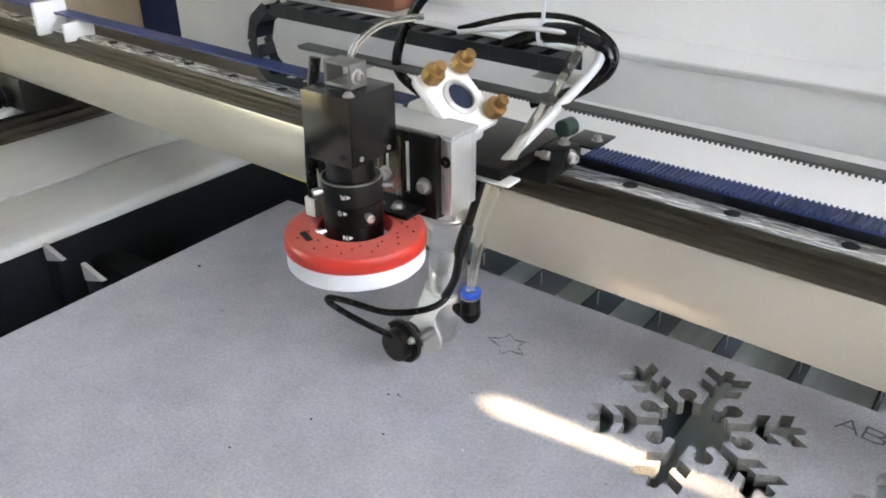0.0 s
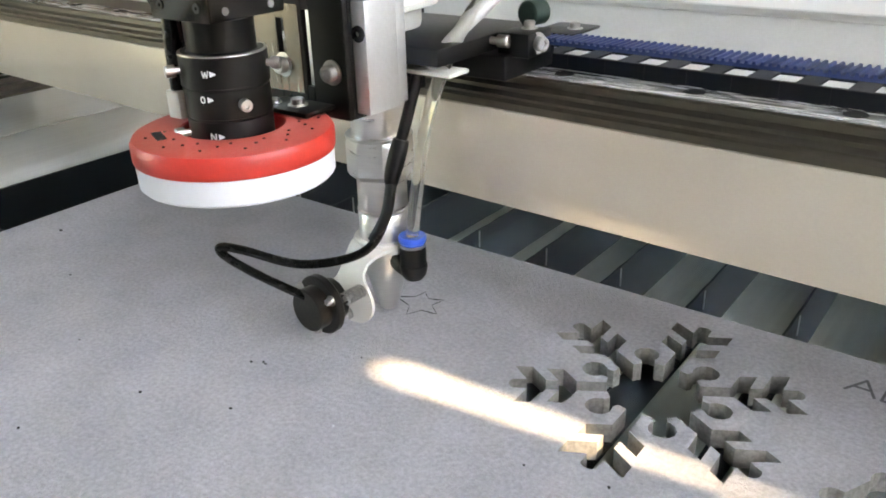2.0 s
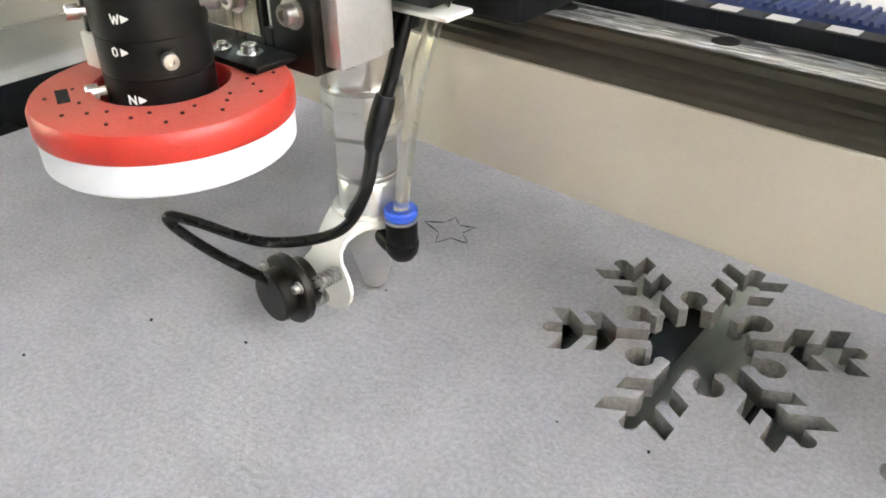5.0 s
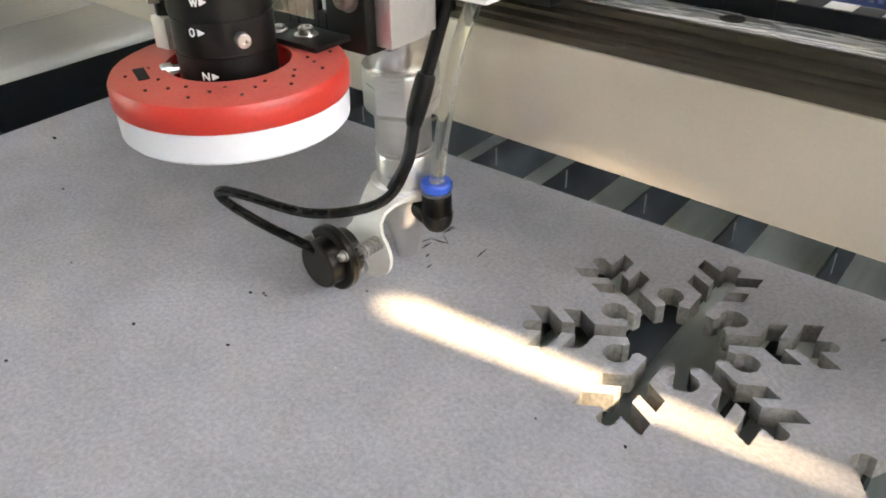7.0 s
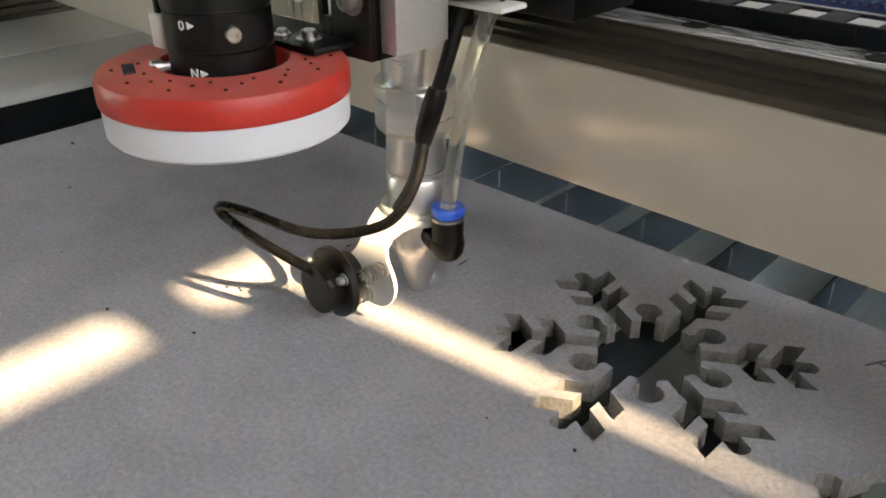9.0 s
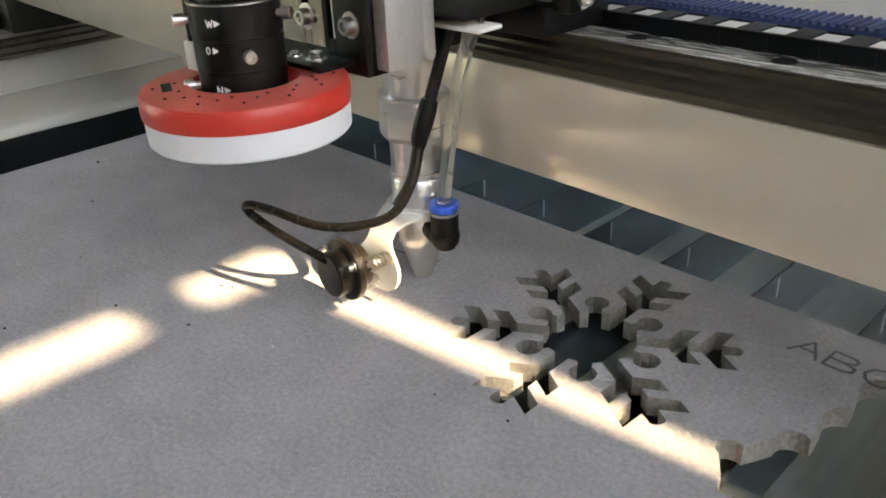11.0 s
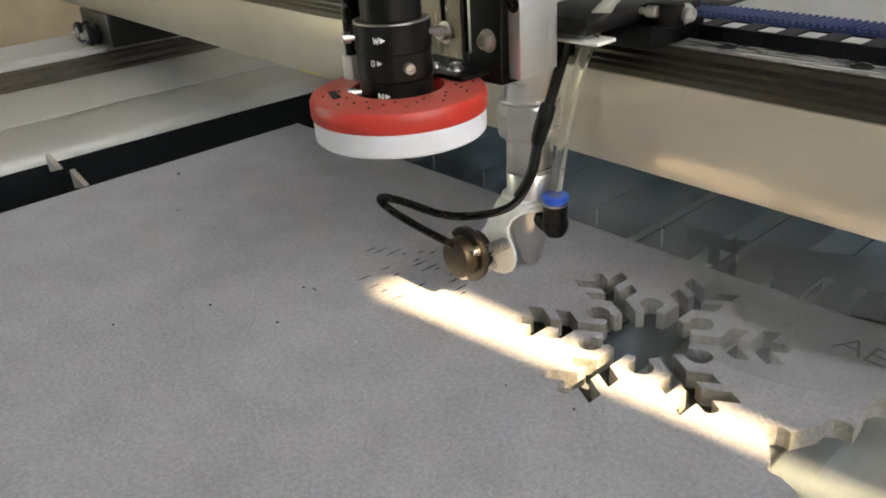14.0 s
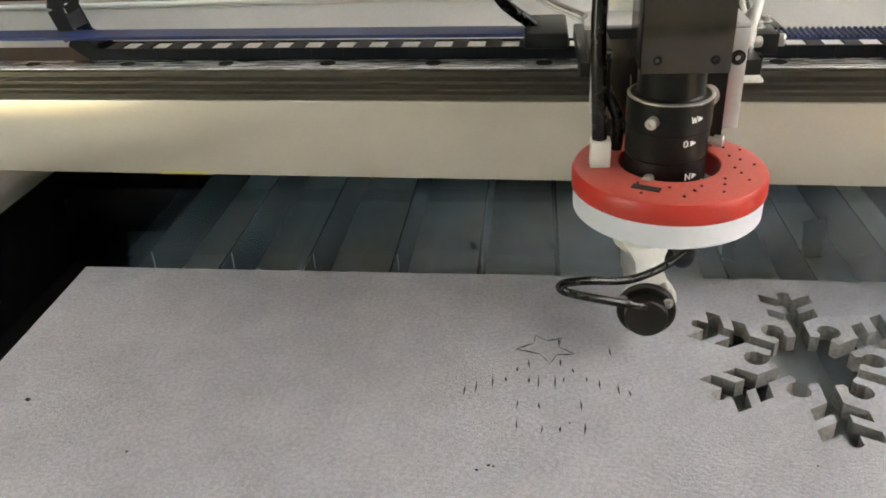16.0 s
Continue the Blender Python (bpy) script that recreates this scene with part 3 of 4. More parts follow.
clip = part("u_clip", ub, material("grey_folded_steel", (0.20, 0.19, 0.18), 0.45, 0.6, grain=0.1, scale=400, bump=0.05), cam_box, "small folded metal clip")
part("clip_screw", socket_screw((-0.1575 + BX, -0.104 + BY, 0.2030 + BZ), (1, 0, 0), 0.0026, 0.003), STEEL, cam_box)
part("clip_screw", socket_screw((-0.1535 + BX, -0.115 + BY, 0.1966 + BZ), (0, 0, 1), 0.0020, 0.002), STEEL, cam_box)


# black slotted camera bracket
def slotted_plate(x0, x1, z0, z1, y0, y1, slots):
    bm = bmesh.new()
    xs = [x0] + [v for s in slots for v in s] + [x1]
    for a, b, solid in [(xs[i], xs[i + 1], i % 2 == 0) for i in range(len(xs) - 1)]:
        if solid:
            box(a, b, y0, y1, z0, z1, 0.0003, bm, 1)
        else:
            box(a, b, y0, y1, z0, z0 + 0.012, 0.0003, bm, 1)
            box(a, b, y0, y1, z1 - 0.006, z1, 0.0003, bm, 1)
    return bm


br = part("camera_bracket", slotted_plate(-0.200, -0.1436, 0.1155, 0.1640, -0.0600, -0.0572, [(-0.1812, -0.1768), (-0.1665, -0.1625)]), BLACK_ANOD, head, "black slotted camera bracket")
part("flange", box(-0.1460, -0.1434, -0.0572, -0.0380, 0.1155, 0.1640, 0.0004), BLACK_ANOD, br)
part("arm", box(-0.205, -0.196, -0.0900, -0.0600, 0.158, 0.1640, 0.0005), BLACK_ANOD, br)
part("sheet", slotted_plate(-0.1960, -0.1680, 0.1240, 0.1600, -0.0606, -0.0601, [(-0.1812, -0.1768)]), material("polished_dark_steel", (0.34, 0.30, 0.24), 0.24, 1.0, grain=0.2, scale=600, stretch=(1, 1, 0.1), bump=0.08, stain=0.3, stain_scale=60), br, "polished dark steel face")
part("foot", box(-0.1800, -0.1510, -0.0770, -0.0602, 0.1196, 0.1216, 0.0004), BLACK_ANOD, br, "flat foot on the ring light")
part("bracket_screw", socket_screw((-0.1515, -0.0602, 0.1345), (0, -1, 0), 0.0034, 0.0040), STEEL, br, "bright socket screw with washer")
part("bracket_screw", socket_screw((-0.1790, -0.0602, 0.1350), (0, -1, 0), 0.0034, 0.0040), STEEL, br, "bright socket screw")
part("foot_screw", socket_screw((-0.1641, -0.0685, 0.1216), (0, 0, 1), 0.0028, 0.0030), STEEL, br)
part("foot_screw", socket_screw((-0.1755, -0.0705, 0.1216), (0, 0, 1), 0.0020, 0.0020), STEEL, br)

mp = part("mount_plate", box(-0.1432, -0.1360, -0.0560, -0.0372, 0.1180, 0.1625, 0.0005), ALU_PLATE, head, "satin aluminium mounting plate")
part("plate_screw", socket_screw((-0.1398, -0.0560, 0.1500), (0, -1, 0), 0.0022, 0.0012), BLACK_ANOD, mp)
part("top_plate", box(-0.205, -0.1360, -0.0560, -0.0300, 0.1628, 0.1650, 0.0005), ALU_PLATE, head, "horizontal aluminium top plate")
part("back_plate", box(-0.2000, -0.1375, -0.0370, -0.0300, 0.1185, 0.1625, 0.0005), ALU_PLATE, head)

# carriage on the rail
part("carriage_block", box(-0.200, -0.112, 0.006, 0.050, 0.1218, 0.1330, 0.0012), BLACK_PLASTIC, head, "black bearing carriage on the rail")
part("carriage_plate", box(-0.205, -0.122, -0.0290, 0.046, 0.1335, 0.1410, 0.0008), BLACK_ANOD, head, "black carriage plate")
clamp = part("belt_clamp", box(-0.1200, -0.1040, 0.012, 0.032, 0.1315, 0.1420, 0.0008), BLACK_ANOD, head, "black belt clamp with small idler")
part("clamp_plate", box(-0.1180, -0.0960, 0.036, 0.064, 0.1375, 0.1390, 0.0006), BLACK_ANOD, clamp)
part("idler", lathe([(0, -0.0055), (0.0048, -0.0055), (0.0058, -0.0048), (0.0058, 0.0048), (0.0048, 0.0055), (0, 0.0055)], 28, along((-0.1190, 0.0415, 0.1462), (0.15, 1, 0))), material("dark_green_roller", (0.02, 0.045, 0.035), 0.4, grain=0.3, scale=300, bump=0.1), clamp, "small dark green roller")
part("clamp_screw", socket_screw((-0.1042, 0.0195, 0.1372), (1, -0.4, 0), 0.0032, 0.0050), STEEL, clamp)
part("clamp_screw", socket_screw((-0.112, 0.026, 0.1420), (0, 0, 1), 0.0026, 0.0034), STEEL, clamp)
part("clamp_screw", socket_screw((-0.102, 0.050, 0.1390), (0, 0, 1), 0.0024, 0.0030), STEEL, clamp)
part("stud", thumb_screw((-0.122, 0.010, 0.1385), (1, 0.1, 0), 0.0028, 0.009), STEEL, clamp)

# mirror mount above the tube
N = Vector((0.70, -0.06, 0.71)).normalized()
side_v = Vector((0, 1, 0)).cross(N).normalized()
mm = Matrix.Translation((-0.1610, -0.0140, 0.1715)) @ Matrix((side_v, N.cross(side_v), N)).transposed().to_4x4()
mount = part("mirror_mount", box(-0.023, 0.023, -0.021, 0.021, -0.0075, 0.0, 0.004), WHITE_PAINT, head, "white mirror mount with brass adjusting knobs")
mount.matrix_basis = mm
base_b = part("mount_base", box(-0.190, -0.155, -0.0290, 0.006, 0.1415, 0.1680, 0.004), WHITE_PAINT, mount)
base_b.matrix_basis = mm.inverted()
part("retainer", lathe([(0.0085, 0.0), (0.0115, 0.0), (0.0115, 0.0018), (0.0105, 0.0026), (0.0088, 0.0026), (0.0085, 0.0010)], 36, closed=True), ALU_PLATE, mount)
part("mirror", lathe([(0.0086, 0.0003), (0.0086, 0.0010), (0, 0.0010)], 32), MIRROR, mount, "round glass mirror")
for u, v in ((-0.017, -0.013), (-0.017, 0.014), (0.016, 0.014)):
    part("knob", lathe([(0, -0.002), (0.0042, -0.002), (0.0042, 0.002), (0.0060, 0.0024), (0.0064, 0.0040), (0.0064, 0.0085), (0.0058, 0.0095), (0.0036, 0.0096), (0.0036, 0.0150), (0.0030, 0.0156), (0, 0.0156)], 12, Matrix.Translation((u, v, 0))), BRASS, mount, "knurled brass knob", 20)

# height sensor with its arm
SY = Vector((0.10, 1, 0)).normalized()
sens = part("height_sensor", lathe([(0, 0), (0.0098, 0), (0.0104, 0.0007), (0.0104, 0.0068), (0.0138, 0.0070), (0.0145, 0.0077), (0.0145, 0.0105), (0.0138, 0.0112), (0.0106, 0.0116), (0.0102, 0.0170), (0, 0.0170)], 44, along((-0.1705, -0.0705, 0.0245), SY)), BRONZE, head, "dark bronze drum of the height sensor")
for dx, dz in ((0.0108, 0.0060), (-0.0005, -0.0123), (-0.0108, 0.0060)):
    part("sensor_screw", socket_screw((-0.1705 + dx, -0.0637 - dx * 0.1, 0.0245 + dz), -SY, 0.0017, 0.0030), STEEL, sens)


def spring(p, d, r, length, turns):
    m = along(p, d)
    pts = [m @ Vector((r * math.cos(2 * math.pi * turns * i / 90), r * math.sin(2 * math.pi * turns * i / 90), length * i / 90)) for i in range(91)]
    return hose(pts, 0.00055, 6, 1)


for dx, dz in ((0.0098, 0.0035), (0.0005, -0.0112)):
    part("spring", spring((-0.1690 + dx, -0.0575, 0.0245 + dz), (0.05, 1, 0), 0.0029, 0.0125, 6), STEEL, sens, "steel compression spring")
    part("pin", lathe([(0, 0), (0.0014, 0), (0.0014, 0.0125), (0, 0.0125)], 10, along((-0.1690 + dx, -0.0575, 0.0245 + dz), (0.05, 1, 0))), STEEL, sens)
# arm: a bent strip, wide at the collar, waisted, ending in a round lobe
bm = bmesh.new()
rows = []
ARM = [(-0.0150, 0.0425, 0.0130), (-0.0240, 0.0425, 0.0128), (-0.0300, 0.0420, 0.0110), (-0.0350, 0.0408, 0.0088), (-0.0395, 0.0385, 0.0072), (-0.0425, 0.0350, 0.0070), (-0.0440, 0.0315, 0.0085), (-0.0447, 0.0280, 0.0115), (-0.0450, 0.0240, 0.0135),
       (-0.0451, 0.0200, 0.0140), (-0.0452, 0.0160, 0.0130), (-0.0453, 0.0125, 0.0105), (-0.0453, 0.0100, 0.0065), (-0.0453, 0.0092, 0.0020)]
for i, (y, z, w) in enumerate(ARM):
    a, b = ARM[max(i - 1, 0)], ARM[min(i + 1, len(ARM) - 1)]
    n = Vector((0, -(b[1] - a[1]), b[0] - a[0])).normalized() * 0.0009
    cx = -0.1675 + 0.0015 * min(1, i / 6)
    rows.append([bm.verts.new((cx + sx * w, y + s * n.y, z + s * n.z)) for sx, s in ((-1, 1), (1, 1), (1, -1), (-1, -1))])
for a, b in zip(rows, rows[1:]):
    for q in range(4):
        bm.faces.new((a[q], b[q], b[(q + 1) % 4], a[(q + 1) % 4]))
bm.faces.new(rows[0])
bm.faces.new(rows[-1][::-1])
part("sensor_arm", bm, WHITE_PAINT, head, "white bent sensor arm with a round end", 50)
part("arm_collar", lathe([(0.0112, 0.0390), (0.0150, 0.0390), (0.0154, 0.0394), (0.0154, 0.0440), (0.0150, 0.0444), (0.0112, 0.0444)], 40, AT, closed=True), WHITE_PAINT, head)

# air fitting
FX, FY = -0.1467, -0.0206
elbow = part("air_elbow", lathe([(0, 0.0275), (0.0045, 0.0275), (0.0062, 0.0300), (0.0068, 0.0330), (0.0068, 0.0350), (0.0064, 0.0355), (0.0064, 0.0445), (0.0060, 0.0450), (0, 0.0450)], 28, Matrix.Translation((FX, FY, 0))), BLACK_PLASTIC, head, "black push-in elbow fitting")
part("stem", hose([(FX, FY, 0.0325), (FX - 0.006, FY + 0.001, 0.0325), (FX - 0.013, FY + 0.003, 0.0340)], 0.0055, 16, 4), BLACK_PLASTIC, elbow)
part("metal_ring", lathe([(0.0060, 0.0448), (0.0066, 0.0448), (0.0066, 0.0460), (0.0060, 0.0460)], 28, Matrix.Translation((FX, FY, 0))), STEEL, elbow)
part("blue_collar", lathe([(0.0031, 0.0460), (0.0058, 0.0460), (0.0060, 0.0468), (0.0068, 0.0474), (0.0068, 0.0494), (0.0062, 0.0502), (0.0034, 0.0502), (0.0031, 0.0496)], 28, Matrix.Translation((FX, FY, 0)), closed=True), BLUE, elbow, "blue release collar")

# hoses and cables
cl = part("hose_clip", box(-0.1480, -0.1190, -0.0250, -0.0110, 0.1285, 0.1305, 0.0008), WHITE_PAINT, head, "small white hose clip plate")
part("clip_foot", box(-0.1500, -0.1465, -0.0300, -0.0060, 0.1180, 0.1380, 0.0008), BLACK_ANOD, cl)
part("air_hose", hose([(FX, FY, 0.0495), (FX + 0.0035, FY + 0.001, 0.075), (-0.1375, -0.0185, 0.105), (-0.1285, -0.0165, 0.131), (-0.1235, -0.0050, 0.150), (-0.1245, 0.0250, 0.166), (-0.1265, 0.0560, 0.181), (-0.1270, 0.0700, 0.190)], 0.0031, 16), HOSE, head, "clear pneumatic hose")
part("grey_hose", hose([(-0.1340, -0.0185, 0.129), (-0.1280, -0.0120, 0.141), (-0.1190, 0.0060, 0.156), (-0.1120, 0.0330, 0.172), (-0.1090, 0.0560, 0.184), (-0.1120, 0.0660, 0.192)], 0.0029, 14), WIRE_GREY, head, "pale grey hose")
cable = part("sensor_cable", hose([(-0.1385, -0.0210, 0.1285), (-0.1420, -0.0265, 0.1090), (-0.1458, -0.0335, 0.0846), (-0.1452, -0.0400, 0.0665), (-0.1520, -0.0500, 0.0510), (-0.1760, -0.0650, 0.0448), (-0.2020, -0.0770, 0.0500),
                              (-0.2125, -0.0812, 0.0505), (-0.2105, -0.0808, 0.0462), (-0.1930, -0.0775, 0.0400), (-0.1715, -0.0690, 0.0310)], 0.0021, 14, 12), BLACK_RUBBER, head, "thin glossy black sensor cable")
part("sleeve", hose([(-0.1388, -0.0214, 0.1280), (-0.1420, -0.0265, 0.1085), (-0.1456, -0.0332, 0.0855), (-0.1452, -0.0398, 0.0680), (-0.1490, -0.0458, 0.0560)], 0.0026, 14, 8), BLACK_PLASTIC, cable, "black heat-shrink sleeve")
part("plug", hose([(-0.1435, -0.0290, 0.1000), (-0.1442, -0.0305, 0.0950), (-0.1458, -0.0335, 0.0846), (-0.1460, -0.0345, 0.0800)], 0.0039, 14, 6, None, lambda q: 0.8 + 0.25 * math.sin(3 * q + 0.4)), BLACK_PLASTIC, cable, "black inline plug")
cn = part("ring_connector", box(-0.2035, -0.1955, -0.1025, -0.0945, 0.1185, 0.1300, 0.0008), WHITE_PAINT, head, "white plug on the ring light")
part("lead", hose([(-0.2000, -0.0985, 0.1295), (-0.2010, -0.0975, 0.150), (-0.2020, -0.0940, 0.175), (-0.2010, -0.0880, 0.205)], 0.0031, 12), BLACK_RUBBER, cn, "black lead of the ring light")
part("lead", hose([(-0.1990, -0.0940, 0.1640), (-0.1985, -0.0935, 0.1500), (-0.1930, -0.0935, 0.1370), (-0.1930, -0.0945, 0.1240)], 0.0026, 12), BLACK_RUBBER, cn)

# upper chain run and cable bundle carried to the head
up = part("chain_support", box(-0.1500, -0.1180, 0.0460, 0.0700, 0.1700, 0.1720, 0.0005), ALU_PLATE, head)
for k in range(14):
    ln = new("chain_link", link_me)
    ln.parent = head
    ln.matrix_basis = YAW @ pose(-0.138 - 0.0195 * k, CY, CZ + 2 * CR, 0, 180, 0)
bundle = part("wrapped_cable", hose([(-0.175, 0.056, 0.186), (-0.150, 0.060, 0.196), (-0.125, 0.062, 0.198), (-0.108, 0.064, 0.190), (-0.107, 0.062, 0.178), (-0.120, 0.052, 0.166), (-0.145, 0.040, 0.158)], 0.0042, 14), BLACK_RUBBER, head, "black wrapped cable looped over the chain")
part("strand", hose([(-0.210, 0.054, 0.192), (-0.165, 0.060, 0.205), (-0.128, 0.064, 0.206), (-0.104, 0.066, 0.193), (-0.104, 0.060, 0.176), (-0.125, 0.044, 0.160)], 0.0019, 12), BLACK_RUBBER, bundle)
part("strand", hose([(-0.205, 0.046, 0.192), (-0.158, 0.050, 0.200), (-0.122, 0.060, 0.197), (-0.101, 0.064, 0.184)], 0.0016, 12), WIRE_GREY, bundle)
part("wrap", hose([(-0.148, 0.060, 0.1965), (-0.138, 0.061, 0.1978), (-0.124, 0.062, 0.1975)], 0.0062, 16, 6), BLACK_PLASTIC, bundle, "black spiral wrap")
part("cable_tie", lathe([(0.0070, -0.0012), (0.0076, -0.0012), (0.0076, 0.0012), (0.0070, 0.0012)], 20, along((-0.150, 0.060, 0.1958), (1, 0.1, 0.15)), closed=True), WHITE_DIFF, bundle, "white cable tie")
part("cable_tie", box(-0.1512, -0.1488, 0.0590, 0.0602, 0.202, 0.216, 0.0002), WHITE_DIFF, bundle)
part("loose_lead", hose([(-0.226, 0.050, 0.139), (-0.246, 0.036, 0.160), (-0.240, 0.030, 0.185), (-0.222, 0.034, 0.215), (-0.200, 0.050, 0.235)], 0.0034, 12), BLACK_RUBBER, bundle)
part("loose_lead", hose([(-0.204, -0.044, 0.165), (-0.226, -0.036, 0.175), (-0.232, -0.024, 0.192), (-0.222, -0.008, 0.205), (-0.205, 0.010, 0.208)], 0.0022, 12), HOSE, bundle)
part("left_clamp", box(-0.2320, -0.2080, 0.030, 0.074, 0.1310, 0.1400, 0.002), BLACK_ANOD, head, "black belt clamp")

# ---- things on the felt ----
# middle, near end and length of each cut
TICKS = [(-0.126, 0.006, 0.009), (-0.0995, -0.002, 0.009), (-0.1255, -0.011, 0.007), (-0.141, -0.013, 0.008), (-0.147, -0.016, 0.004), (-0.119, -0.016, 0.004), (-0.113, -0.023, 0.004), (-0.152, -0.024, 0.004), (-0.124, -0.024, 0.005), (-0.141, -0.025, 0.005), (-0.107, -0.029, 0.009), (-0.159, -0.03, 0.012), (-0.137, -0.03, 0.012), (-0.1285, -0.03, 0.013), (-0.098, -0.032, 0.009), (-0.093, -0.033, 0.005), (-0.167, -0.034, 0.011), (-0.1725, -0.036, 0.009), (-0.147, -0.044, 0.007), (-0.136, -0.044, 0.005), (-0.1165, -0.045, 0.009), (-0.1465, -0.06, 0.009), (-0.127, -0.06, 0.005), (-0.1355, -0.061, 0.006), (-0.116, -0.061, 0.009)]
rng = random.Random(4)
tick_times = []


def cut_set(name, segs, label):
    bm = bmesh.new()
    for (x0, y0), (x1, y1), w in segs:
        d = Vector((x1 - x0, y1 - y0, 0))
        s = Vector((-d.y, d.x, 0)).normalized() * w / 2
        a, b = Vector((x0, y0, 0)), Vector((x1, y1, 0))
        mid = (a + b) / 2 + s * rng.uniform(-0.8, 0.8)
        vs = [a, mid - s, b, mid + s]
        hi = [bm.verts.new(v + Vector((0, 0, 0.00025))) for v in vs]
        lo = [bm.verts.new(v - Vector((0, 0, 0.0012))) for v in vs]
        bm.faces.new(hi)
        for q in range(4):
            bm.faces.new((lo[q], lo[(q + 1) % 4], hi[(q + 1) % 4], hi[q]))
    ob = new(name, mesh_of(name, bm, CHAR_AND_HOLE, 0))
    return tagged(ob, label, "cut mark", "cuts in the felt")


STAR = [(-0.148, 0.003), (-0.139, 0.009), (-0.138, 0.016), (-0.132, 0.011), (-0.124, 0.014), (-0.126, 0.006), (-0.118, 0.000), (-0.127, -0.001), (-0.131, -0.009), (-0.135, -0.001)]
cut_set("star_cut", [(STAR[i], STAR[(i + 1) % 10], 0.0004 if i % 3 else 0.0008) for i in range(10)], "thin star-shaped cut line in the felt")
# each upright tick with the second at which its row is cut
for q, (x, y, span) in enumerate(TICKS):
    when = 6.0 if q < 8 else 9.0 if q < 14 else 11.0 if q < 19 else 13.0
    tick = cut_set("tick_cut", [((x, y), (x + rng.uniform(-0.0008, 0.0008), y + span), 0.0007 + rng.uniform(0, 0.0004))], "short dark upright cut line in the felt")
    tick_times.append((tick, when))


def engraved():
    def place_at(u, v):
        c, s = math.cos(radians(-4)), math.sin(radians(-4))
        return Vector((0.0668 + u * c - v * s, 0.0462 + u * s + v * c, 0)), Vector((0, 0, 1))
    ob = new("engraved_letters", mesh_of("letters", strokes("ABC", 0.0118, 0.0012, place_at, gap=1.24, depth=0.0002), material("scorched_felt", (0.17, 0.17, 0.18), 0.9, grain=0.4, scale=600), 0))
    return tagged(ob, "dark scorched letters ABC engraved into the felt", "lettering")


engraved()
crumb = bmesh.new()
bmesh.ops.create_icosphere(crumb, subdivisions=1, radius=0.0009)
for v in crumb.verts:
    v.co *= 1 + rng.uniform(-0.35, 0.35)
    v.co.z = max(v.co.z * 0.6, -0.0004)
crumb_me = mesh_of("crumb", crumb, CHAR_AND_HOLE, 0)
for x, y, s in ((-0.3886, -0.0487, 1.5), (-0.158, -0.082, 0.8), (-0.156, -0.0825, 0.8), (-0.142, -0.115, 0.9), (-0.185, -0.130, 0.9), (-0.1224, -0.0531, 0.6), (-0.322, -0.082, 0.9), (-0.163, -0.085, 0.9), (-0.205, -0.175, 0.8), (0.012, -0.068, 0.8), (-0.02, -0.075, 0.6), (-0.25, -0.12, 0.6)):
    c = new("soot_crumb", crumb_me)
    c.location, c.scale = (x, y, 0.0004 * s), (s, s, s)
    c.rotation_euler = (0, 0, rng.uniform(0, 6))
    tagged(c, "tiny black soot crumb lying on the felt", "crumb", "crumbs on the felt")
fl = new("lint_speck", mesh_of("lint", lathe([(0, -0.0004), (0.0006, 0), (0.0003, 0.0007), (0, 0.0008)], 6), WHITE_DIFF, 0))
fl.location = (-0.0967, -0.0991, 0.0004)
tagged(fl, "tiny white lint speck on the felt", "lint")

# ---- surroundings ----
rear = thing("wall_north", "off-white rear housing of the machine with a metal lip", "wall", kind="structure")
part("rear_step", box(-0.95, 0.95, 0.371, 0.45, -0.14, 0.100, 0.002), GREY_PAINT, rear)
part("lip", box(-0.95, 0.95, 0.368, 0.376, 0.100, 0.106, 0.0015), ALU, rear, "bright metal lip")
part("shelf", box(-0.95, 0.95, 0.376, 0.47, 0.1005, 0.1035, 0.0006), WALL_WHITE, rear)
part("rear_panel", box(-0.95, 0.95, 0.46, 0.48, 0.1036, 0.75, 0), WALL_WHITE, rear)
part("rear_deck", box(-0.54, 0.60, 0.185, 0.3705, 0.046, 0.050, 0.001), WALL_WHITE, rear, "white painted rear deck")
# the opening in this wall is unseen, added to let in fill light
wb = box(-1.74, -1.70, -0.75, 1.24, -0.95, 2.30, 0)
box(-1.74, -1.70, -2.04, -1.60, -0.95, 2.30, 0, wb)
box(-1.74, -1.70, -1.5999, -0.7501, 1.15, 2.30, 0, wb)
ww = new("wall_west", mesh_of("wall_west", wb, material("tan_board_wall", (0.62, 0.49, 0.32), 0.8, grain=0.2, scale=20, bump=0.2, stain=0.3, stain_scale=3), 0))
tagged(ww, "tan board wall of the workshop, with an unseen opening added for fill light", "wall", kind="structure")
# boxes standing behind on the far side
def carton(x, y, z, w, d, h, color, name, label):
    t = thing(name, label, "box", at=(x, y, z))
    part("body", box(-w / 2, w / 2, -d / 2, d / 2, 0, h, 0.003), material(name + "_board", color, 0.7, grain=0.2, scale=80, bump=0.15, stain=0.3, stain_scale=15), t)
    part("lid", box(-w / 2 - 0.001, w / 2 + 0.001, -d / 2 - 0.001, d / 2 + 0.001, h + 0.0003, h + 0.004, 0.001), material(name + "_lid", tuple(c * 0.8 for c in color), 0.7, grain=0.2, scale=80, bump=0.15), t)


